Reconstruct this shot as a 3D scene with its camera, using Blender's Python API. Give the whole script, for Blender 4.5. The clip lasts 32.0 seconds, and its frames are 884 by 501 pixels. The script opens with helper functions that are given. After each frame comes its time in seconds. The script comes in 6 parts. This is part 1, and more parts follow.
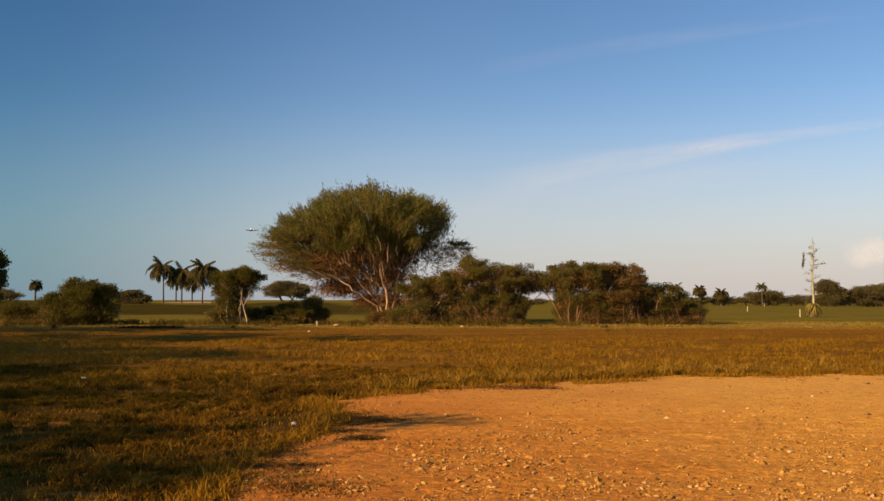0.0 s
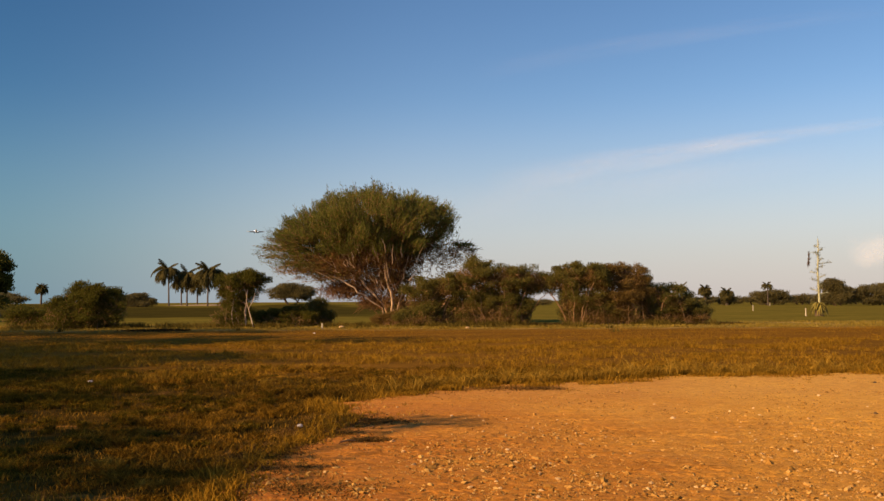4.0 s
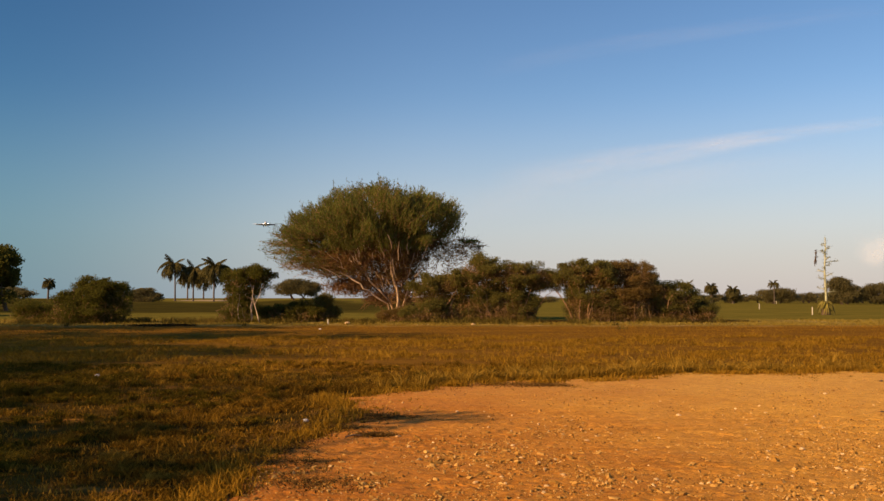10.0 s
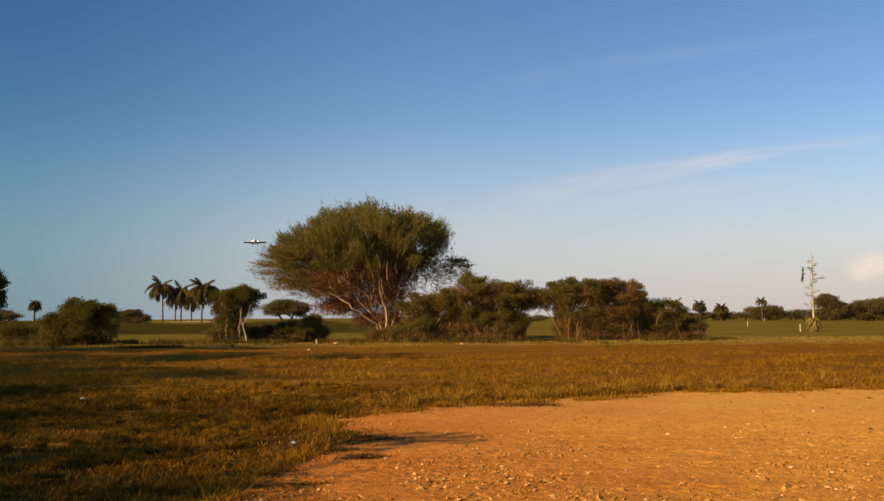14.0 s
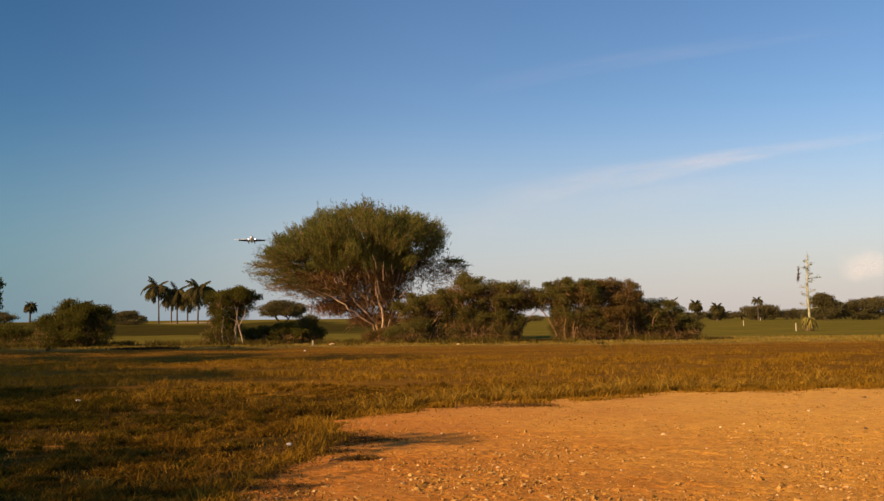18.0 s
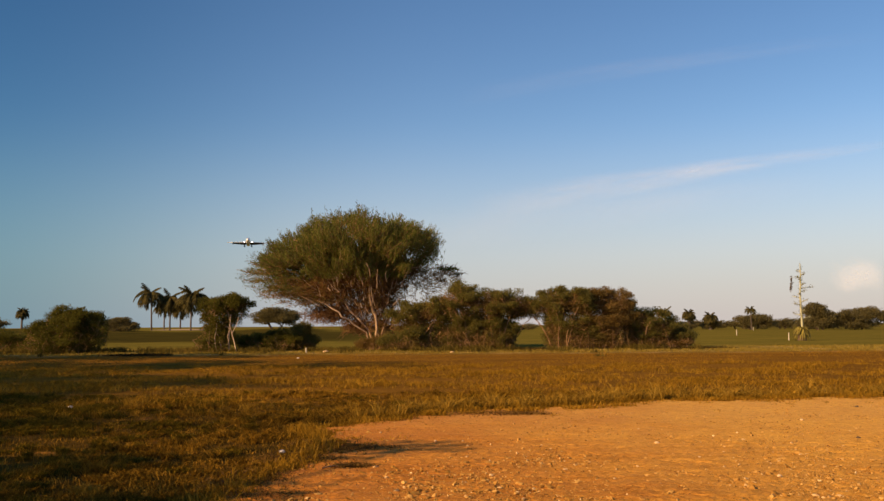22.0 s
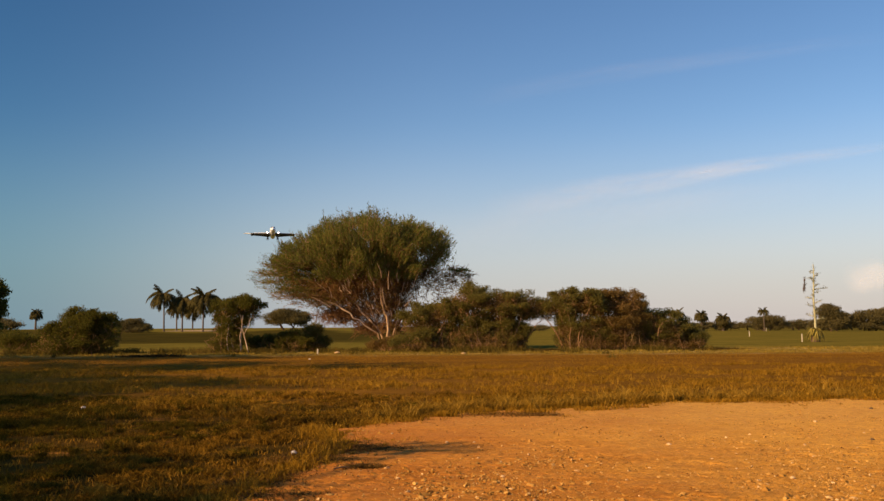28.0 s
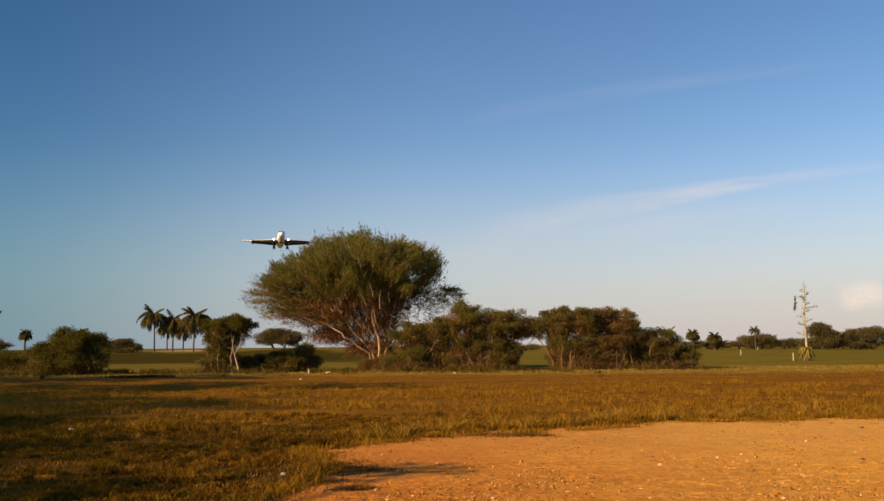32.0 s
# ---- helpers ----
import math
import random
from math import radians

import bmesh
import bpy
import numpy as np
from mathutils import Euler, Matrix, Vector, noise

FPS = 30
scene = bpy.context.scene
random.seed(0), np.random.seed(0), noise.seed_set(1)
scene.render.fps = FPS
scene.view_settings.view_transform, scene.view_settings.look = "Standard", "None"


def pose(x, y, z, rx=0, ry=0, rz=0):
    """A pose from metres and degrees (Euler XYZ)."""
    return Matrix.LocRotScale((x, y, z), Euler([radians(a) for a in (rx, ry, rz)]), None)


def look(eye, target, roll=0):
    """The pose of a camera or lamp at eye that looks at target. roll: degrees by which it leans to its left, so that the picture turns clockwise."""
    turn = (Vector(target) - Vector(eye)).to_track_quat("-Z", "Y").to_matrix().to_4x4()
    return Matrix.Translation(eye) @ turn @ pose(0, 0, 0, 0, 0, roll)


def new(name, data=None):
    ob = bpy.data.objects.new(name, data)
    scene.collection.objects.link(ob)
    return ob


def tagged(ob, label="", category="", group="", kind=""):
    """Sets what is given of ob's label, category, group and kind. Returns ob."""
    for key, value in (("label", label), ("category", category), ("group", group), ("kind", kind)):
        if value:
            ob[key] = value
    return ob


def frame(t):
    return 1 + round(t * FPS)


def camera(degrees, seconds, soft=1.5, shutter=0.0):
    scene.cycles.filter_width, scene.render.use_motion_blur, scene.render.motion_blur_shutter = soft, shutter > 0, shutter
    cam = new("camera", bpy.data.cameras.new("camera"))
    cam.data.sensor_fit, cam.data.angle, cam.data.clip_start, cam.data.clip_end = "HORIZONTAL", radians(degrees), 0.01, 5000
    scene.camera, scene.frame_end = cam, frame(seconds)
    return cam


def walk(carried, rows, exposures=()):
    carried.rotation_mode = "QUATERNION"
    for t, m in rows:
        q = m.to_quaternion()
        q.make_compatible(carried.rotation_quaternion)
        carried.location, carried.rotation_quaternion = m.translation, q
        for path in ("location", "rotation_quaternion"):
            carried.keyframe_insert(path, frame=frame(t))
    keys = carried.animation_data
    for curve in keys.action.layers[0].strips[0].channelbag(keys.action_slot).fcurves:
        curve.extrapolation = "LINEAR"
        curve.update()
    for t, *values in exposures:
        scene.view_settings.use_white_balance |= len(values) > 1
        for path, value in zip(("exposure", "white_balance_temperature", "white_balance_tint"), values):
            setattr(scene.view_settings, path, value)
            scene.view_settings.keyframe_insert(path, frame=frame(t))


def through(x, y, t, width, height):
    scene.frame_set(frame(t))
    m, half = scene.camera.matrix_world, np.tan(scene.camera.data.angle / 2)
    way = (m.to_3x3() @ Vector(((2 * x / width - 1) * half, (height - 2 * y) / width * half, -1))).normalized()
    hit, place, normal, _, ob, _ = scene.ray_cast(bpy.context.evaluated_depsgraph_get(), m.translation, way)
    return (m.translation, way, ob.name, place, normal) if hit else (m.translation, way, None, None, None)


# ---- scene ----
cam = camera(54.0, 32.0, soft=1.42)

# seconds, eye x y z, pitch above the horizon, lean, turn (degrees)
PATH = [
    (0, -0.005, 0.008, 1.598, 3.236, 0.006, -0.009),
    (0.5, -0.015, -0.002, 1.601, 3.395, -0.179, 0.089),
    (1, -0.004, -0.002, 1.608, 3.270, -0.194, 0.142),
    (1.5, -0.014, 0.006, 1.604, 3.452, -0.238, 0.049),
    (2, -0.007, 0.004, 1.600, 3.508, -0.072, 0.226),
    (2.5, -0.012, -0.007, 1.599, 3.378, -0.186, 0.269),
    (3, -0.007, 0.006, 1.595, 3.347, -0.228, 0.252),
    (3.5, -0.008, -0.006, 1.601, 3.313, -0.284, 0.322),
    (5.5, 0.005, -0.004, 1.602, 3.329, -0.644, 0.055),
    (6, -0.002, 0.009, 1.593, 3.264, -0.719, 0.239),
    (6.5, -0.002, 0.012, 1.595, 3.049, -0.661, 0.144),
    (7, 0.007, 0.010, 1.597, 3.039, -0.606, 0.254),
    (7.5, 0.004, -0.002, 1.601, 3.338, -0.779, 0.185),
    (8, 0.005, 0.002, 1.595, 3.511, -0.791, 0.041),
    (8.5, 0.004, 0.002, 1.599, 3.507, -0.657, 0.072),
    (9, 0.003, 0.006, 1.594, 3.418, -0.544, 0.297),
    (9.5, -0.018, 0.003, 1.595, 3.268, -0.358, 0.608),
    (10, -0.011, -0.010, 1.589, 3.102, -0.046, 0.685),
    (10.5, 0.003, 0.001, 1.600, 3.093, -0.185, 0.129),
    (11, -0.003, 0.009, 1.594, 3.319, -0.304, 0.034),
    (11.5, -0.003, 0.012, 1.598, 3.488, -0.700, 0.204),
    (12, 0.011, 0.005, 1.606, 3.529, -0.769, 0.138),
    (12.5, 0.007, 0.005, 1.601, 3.826, -0.879, -0.030),
    (13, 0.008, 0.010, 1.605, 3.932, -0.863, -0.260),
    (13.5, 0.006, -0.003, 1.606, 4.145, -0.689, -0.214),
    (14, -0.001, 0.001, 1.601, 4.371, -0.442, -0.061),
    (14.5, 0.005, -0.006, 1.601, 4.229, -0.488, -0.058),
    (16.5, 0.006, 0.001, 1.604, 4.441, -0.545, -0.214),
    (17, 0.006, 0.003, 1.599, 4.504, -0.489, -0.368),
    (17.5, 0.005, 0.001, 1.605, 4.423, -0.532, -0.160),
    (18, 0.012, 0.002, 1.608, 4.393, -0.620, -0.306),
    (18.5, 0.014, 0.007, 1.605, 4.369, -0.744, -0.377),
    (19, 0.010, 0.005, 1.603, 4.484, -0.560, -0.526),
    (19.5, 0.015, 0.000, 1.606, 4.549, -0.393, -0.412),
    (20, 0.013, 0.000, 1.605, 4.530, -0.342, -0.359),
    (20.5, 0.011, 0.001, 1.607, 4.568, -0.258, -0.461),
    (21, 0.012, 0.001, 1.604, 4.453, -0.356, -0.737),
    (21.5, 0.015, -0.002, 1.605, 4.567, -0.475, -0.645),
    (22, 0.007, -0.006, 1.600, 4.916, -0.363, -0.715),
    (22.5, 0.019, -0.007, 1.611, 4.994, -0.410, -0.822),
    (23, 0.007, -0.004, 1.606, 5.049, -0.589, -0.717),
    (23.5, 0.019, -0.010, 1.600, 4.994, -0.566, -0.637),
    (24, 0.020, -0.010, 1.610, 5.088, -0.643, -0.661),
    (24.5, 0.011, -0.013, 1.607, 5.101, -0.628, -0.431),
    (25, 0.019, -0.002, 1.596, 5.004, -0.924, 0.217),
    (25.5, 0.021, -0.001, 1.601, 4.892, -0.920, 0.133),
    (27.5, 0.020, -0.002, 1.600, 5.047, -0.343, -0.026),
    (28, 0.010, -0.005, 1.599, 4.997, -0.352, 0.033),
    (28.5, 0.020, -0.002, 1.602, 4.716, -0.565, -0.209),
    (29, 0.028, -0.008, 1.605, 4.933, -0.785, -0.268),
    (29.5, 0.019, -0.003, 1.601, 5.214, -0.672, -0.436),
    (30, 0.025, 0.003, 1.604, 5.464, -0.588, -0.199),
    (30.5, 0.014, -0.004, 1.604, 5.791, -0.559, -0.307),
    (31, 0.023, -0.006, 1.605, 5.919, -0.758, -0.306),
    (31.5, 0.026, -0.001, 1.609, 6.094, -0.756, -0.272),
    (32, 0.027, -0.005, 1.610, 6.266, -0.483, -0.522),
]
walk(cam, [(t, pose(x, y, z, 90 + p, 0, turn) @ pose(0, 0, 0, 0, 0, lean)) for t, x, y, z, p, lean, turn in PATH],
     exposures=[(0, 0.42, 7300, 24), (32, 0.42, 7300, 24)])

# ---- light ----
SUN_FROM = Vector((-0.85, -0.527, 0.0)).normalized()
SUN_HEIGHT = 24.0
world = bpy.data.worlds.new("late_afternoon_sky")
scene.world = world
world.use_nodes = True
wn, wl = world.node_tree.nodes, world.node_tree.links
sky = wn.new("ShaderNodeTexSky")
sky.sky_type = "NISHITA"
sky.sun_disc = False
sky.sun_elevation = radians(SUN_HEIGHT)
sky.sun_rotation = math.atan2(SUN_FROM.x, SUN_FROM.y)
sky.air_density, sky.dust_density, sky.ozone_density = 1.0, 0.1, 2.0
deep = wn.new("ShaderNodeHueSaturation")
deep.inputs["Saturation"].default_value = 1.28
wl.new(sky.outputs["Color"], deep.inputs["Color"])
# haze that thickens evenly towards the horizon
sep = wn.new("ShaderNodeSeparateXYZ")
wl.new(wn.new("ShaderNodeTexCoord").outputs["Generated"], sep.inputs["Vector"])
low = wn.new("ShaderNodeMapRange")
low.interpolation_type = "SMOOTHSTEP"
wl.new(sep.outputs["Z"], low.inputs["Value"])
low.inputs["From Min"].default_value, low.inputs["From Max"].default_value = -0.02, 0.24
low.inputs["To Min"].default_value, low.inputs["To Max"].default_value = 0.92, 0.0
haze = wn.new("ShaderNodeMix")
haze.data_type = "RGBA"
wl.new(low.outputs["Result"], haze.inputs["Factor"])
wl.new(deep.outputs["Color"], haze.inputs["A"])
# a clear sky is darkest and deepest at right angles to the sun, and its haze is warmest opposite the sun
facing = wn.new("ShaderNodeVectorMath")
facing.operation = "DOT_PRODUCT"
wl.new(wn.new("ShaderNodeTexCoord").outputs["Generated"], facing.inputs[0])
facing.inputs[1].default_value = SUN_FROM
away = wn.new("ShaderNodeMath")
away.operation = "ABSOLUTE"
wl.new(facing.outputs["Value"], away.inputs[0])


def sky_blend(lo, hi, a, b):
    r = wn.new("ShaderNodeMapRange")
    r.interpolation_type = "SMOOTHSTEP"
    wl.new(away.outputs[0], r.inputs["Value"])
    r.inputs["From Min"].default_value, r.inputs["From Max"].default_value = lo, hi
    x = wn.new("ShaderNodeMix")
    x.data_type = "RGBA"
    wl.new(r.outputs["Result"], x.inputs["Factor"])
    x.inputs["A"].default_value, x.inputs["B"].default_value = (*a, 1), (*b, 1)
    return x.outputs["Result"]


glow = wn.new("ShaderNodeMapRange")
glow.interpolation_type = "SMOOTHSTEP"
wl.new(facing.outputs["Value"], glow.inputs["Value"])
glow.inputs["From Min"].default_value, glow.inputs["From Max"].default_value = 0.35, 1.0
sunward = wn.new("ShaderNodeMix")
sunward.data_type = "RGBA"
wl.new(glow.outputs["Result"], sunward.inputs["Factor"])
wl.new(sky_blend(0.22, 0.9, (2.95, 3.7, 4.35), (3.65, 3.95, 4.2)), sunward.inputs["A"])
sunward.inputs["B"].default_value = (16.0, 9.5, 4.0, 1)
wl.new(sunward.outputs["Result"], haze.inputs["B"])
deepen = wn.new("ShaderNodeMix")
deepen.data_type, deepen.blend_type = "RGBA", "MULTIPLY"
deepen.inputs["Factor"].default_value = 1.0
wl.new(haze.outputs["Result"], deepen.inputs["A"])
wl.new(sky_blend(0.01, 0.52, (0.36, 0.60, 0.68), (1.0, 1.0, 1.0)), deepen.inputs["B"])
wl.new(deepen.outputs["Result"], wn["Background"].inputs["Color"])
wn["Background"].inputs["Strength"].default_value = 0.095

lamp = bpy.data.lights.new("sun", "SUN")
lamp.energy, lamp.angle, lamp.color = 5.0, radians(0.6), (1.0, 0.69, 0.33)
sun = new("sun", lamp)
c = math.cos(radians(SUN_HEIGHT))
sun.matrix_world = look((SUN_FROM.x * c * 60, SUN_FROM.y * c * 60, math.sin(radians(SUN_HEIGHT)) * 60), (0, 0, 0))

# ---- materials ----
def material(name, rough=0.8, metal=0.0, spec=0.3):
    m = bpy.data.materials.new(name)
    m.use_nodes = True
    n = m.node_tree.nodes
    b = n["Principled BSDF"]
    b.inputs["Roughness"].default_value = rough
    b.inputs["Metallic"].default_value = metal
    b.inputs["Specular IOR Level"].default_value = spec
    return m, n, m.node_tree.links, b


def noise_node(n, l, scale, detail=4.0, rough=0.6, vector=None, stretch=None):
    t = n.new("ShaderNodeTexNoise")
    t.inputs["Scale"].default_value, t.inputs["Detail"].default_value, t.inputs["Roughness"].default_value = scale, detail, rough
    if vector is None:
        vector = n.new("ShaderNodeTexCoord").outputs["Object"]
    if stretch:
        mp = n.new("ShaderNodeMapping")
        mp.inputs["Scale"].default_value = stretch
        l.new(vector, mp.inputs["Vector"])
        vector = mp.outputs["Vector"]
    l.new(vector, t.inputs["Vector"])
    return t.outputs["Fac"]


def ramp(n, l, fac, stops):
    r = n.new("ShaderNodeValToRGB")
    e = r.color_ramp.elements
    while len(e) < len(stops):
        e.new(0.5)
    for s, (p, c) in zip(e, stops):
        s.position, s.color = p, (*c, 1)
    l.new(fac, r.inputs["Fac"])
    return r.outputs["Color"]


def mix(n, l, fac, a, b, mode="MIX"):
    x = n.new("ShaderNodeMix")
    x.data_type, x.blend_type = "RGBA", mode
    for s, v in ((x.inputs["Factor"], fac), (x.inputs["A"], a), (x.inputs["B"], b)):
        if isinstance(v, (int, float)):
            s.default_value = v
        elif isinstance(v, tuple):
            s.default_value = (*v, 1)
        else:
            l.new(v, s)
    return x.outputs["Result"]


def bump(n, l, b, height, strength, distance):
    x = n.new("ShaderNodeBump")
    x.inputs["Strength"].default_value, x.inputs["Distance"].default_value = strength, distance
    l.new(height, x.inputs["Height"])
    l.new(x.outputs["Normal"], b.inputs["Normal"])


def world_xyz(n):
    return n.new("ShaderNodeNewGeometry").outputs["Position"]


def plain(name, colour, rough=0.6, metal=0.0, vary=0.25, scale=6.0, spec=0.3):
    """Paint, metal or stone with two scales of wear."""
    m, n, l, b = material(name, rough, metal, spec)
    f = noise_node(n, l, scale, 6, 0.65)
    g = noise_node(n, l, scale * 9, 3, 0.6)
    dark = tuple(v * (1 - vary) for v in colour)
    light = tuple(min(1, v * (1 + vary)) for v in colour)
    col = mix(n, l, 0.35, ramp(n, l, f, [(0.3, dark), (0.7, light)]), ramp(n, l, g, [(0.3, dark), (0.7, light)]))
    l.new(col, b.inputs["Base Color"])
    bump(n, l, b, g, 0.25, 0.02)
    return m


def leafy(name, dark, mid, light, through=0.3, patch=0.5, share=0.5):
    """Leaves: colour by clump and leaf, with some light passing through."""
    m, n, l, b = material(name, 0.8, 0, 0.015)
    isl = n.new("ShaderNodeNewGeometry").outputs["Random Per Island"]
    f = noise_node(n, l, patch, 4, 0.6, world_xyz(n))
    a = ramp(n, l, isl, [(0.0, dark), (0.5, mid), (1.0, light)])
    c2 = ramp(n, l, f, [(0.33, dark), (0.55, mid), (0.72, light)])
    col = mix(n, l, share, a, c2)
    l.new(col, b.inputs["Base Color"])
    tr = n.new("ShaderNodeBsdfTranslucent")
    l.new(col, tr.inputs["Color"])
    ms = n.new("ShaderNodeMixShader")
    ms.inputs["Fac"].default_value = through
    l.new(b.outputs["BSDF"], ms.inputs[1])
    l.new(tr.outputs["BSDF"], ms.inputs[2])
    l.new(ms.outputs["Shader"], n["Material Output"].inputs["Surface"])
    return m


def bark(name, dark, light, scale=3.0):
    m, n, l, b = material(name, 0.9, 0, 0.15)
    f = noise_node(n, l, scale, 6, 0.7, world_xyz(n), (1, 1, 0.25))
    g = noise_node(n, l, scale * 8, 4, 0.6, world_xyz(n), (1, 1, 0.3))
    col = mix(n, l, 0.4, ramp(n, l, f, [(0.35, dark), (0.65, light)]), ramp(n, l, g, [(0.35, dark), (0.65, light)]))
    l.new(col, b.inputs["Base Color"])
    bump(n, l, b, g, 0.5, 0.03)
    return m


def ground_material():
    """Dry brown grass by the lot, a straw verge, and mown green beyond it."""
    m, n, l, b = material("turf", 1.0, 0, 0.0)
    p = world_xyz(n)
    sep = n.new("ShaderNodeSeparateXYZ")
    l.new(p, sep.inputs["Vector"])
    big = noise_node(n, l, 0.12, 5, 0.6, p, (1, 2.5, 1))
    mid = noise_node(n, l, 1.1, 6, 0.65, p)
    fine = noise_node(n, l, 14.0, 4, 0.7, p)
    dry = mix(n, l, 0.5, ramp(n, l, big, [(0.35, (0.17, 0.080, 0.009)), (0.65, (0.29, 0.132, 0.014))]),
              ramp(n, l, mid, [(0.3, (0.07, 0.045, 0.007)), (0.55, (0.20, 0.102, 0.012)), (0.75, (0.30, 0.16, 0.024))]))
    dry = mix(n, l, 0.35, dry, ramp(n, l, fine, [(0.3, (0.06, 0.035, 0.01)), (0.7, (0.26, 0.14, 0.045))]))
    bare = ramp(n, l, noise_node(n, l, 0.9, 3, 0.55, p, (1.0, 1.7, 1)), [(0.62, (0, 0, 0)), (0.70, (1, 1, 1))])
    soil = mix(n, l, bare, ramp(n, l, mid, [(0.35, (0.050, 0.034, 0.008)), (0.65, (0.12, 0.066, 0.014))]), ramp(n, l, fine, [(0.3, (0.27, 0.115, 0.026)), (0.7, (0.46, 0.21, 0.05))]))
    straw = mix(n, l, 0.5, ramp(n, l, mid, [(0.3, (0.15, 0.115, 0.026)), (0.7, (0.34, 0.26, 0.07))]), (0.23, 0.165, 0.04))
    straw = mix(n, l, ramp(n, l, noise_node(n, l, 0.35, 3, 0.5, p, (1, 1.6, 1)), [(0.54, (0, 0, 0)), (0.62, (1, 1, 1))]), straw, (0.46, 0.34, 0.13))
    green = mix(n, l, 0.5, ramp(n, l, big, [(0.38, (0.095, 0.086, 0.018)), (0.60, (0.202, 0.164, 0.031))]),
                ramp(n, l, mid, [(0.3, (0.102, 0.091, 0.018)), (0.7, (0.196, 0.160, 0.031))]))

    wide = noise_node(n, l, 0.035, 3, 0.5, p, (1, 0.6, 1))

    def step(lo, hi, sway=0.0):
        """0 before lo, 1 past hi along y, with a border that strays by sway metres and less."""
        wob = n.new("ShaderNodeMath")
        wob.operation = "MULTIPLY_ADD"
        l.new(wide if sway else mid, wob.inputs[0])
        wob.inputs[1].default_value = sway or 6.0
        l.new(sep.outputs["Y"], wob.inputs[2])
        r = n.new("ShaderNodeMapRange")
        r.interpolation_type = "SMOOTHSTEP"
        l.new(wob.outputs[0], r.inputs["Value"])
        r.inputs["From Min"].default_value, r.inputs["From Max"].default_value = lo, hi
        return r.outputs["Result"]
    # shaded band on the slope below the palms, its shade put into the grass colour
    wx = n.new("ShaderNodeMath")
    wx.operation = "MULTIPLY_ADD"
    l.new(mid, wx.inputs[0])
    wx.inputs[1].default_value = 6.0
    l.new(sep.outputs["X"], wx.inputs[2])
    side = n.new("ShaderNodeMapRange")
    side.interpolation_type = "SMOOTHSTEP"
    l.new(wx.outputs[0], side.inputs["Value"])
    side.inputs["From Min"].default_value, side.inputs["From Max"].default_value = -12.0, 8.0
    side.inputs["To Min"].default_value, side.inputs["To Max"].default_value = 1.0, 0.0
    rough = n.new("ShaderNodeMath")
    rough.operation = "MULTIPLY"
    band = n.new("ShaderNodeMath")
    band.operation = "SUBTRACT"
    l.new(step(116, 134, 70.0), band.inputs[0])
    l.new(step(216, 236, 55.0), band.inputs[1])
    l.new(band.outputs[0], rough.inputs[0])
    l.new(side.outputs["Result"], rough.inputs[1])
    green = mix(n, l, rough.outputs[0], green, ramp(n, l, big, [(0.35, (0.034, 0.032, 0.009)), (0.65, (0.075, 0.062, 0.014))]))
    col = mix(n, l, step(17, 26), soil, dry)
    col = mix(n, l, step(50, 55), col, straw)
    col = mix(n, l, step(62, 68), col, green)
    l.new(col, b.inputs["Base Color"])
    bump(n, l, b, mix(n, l, 0.5, mid, fine), 0.6, 0.08)
    return m


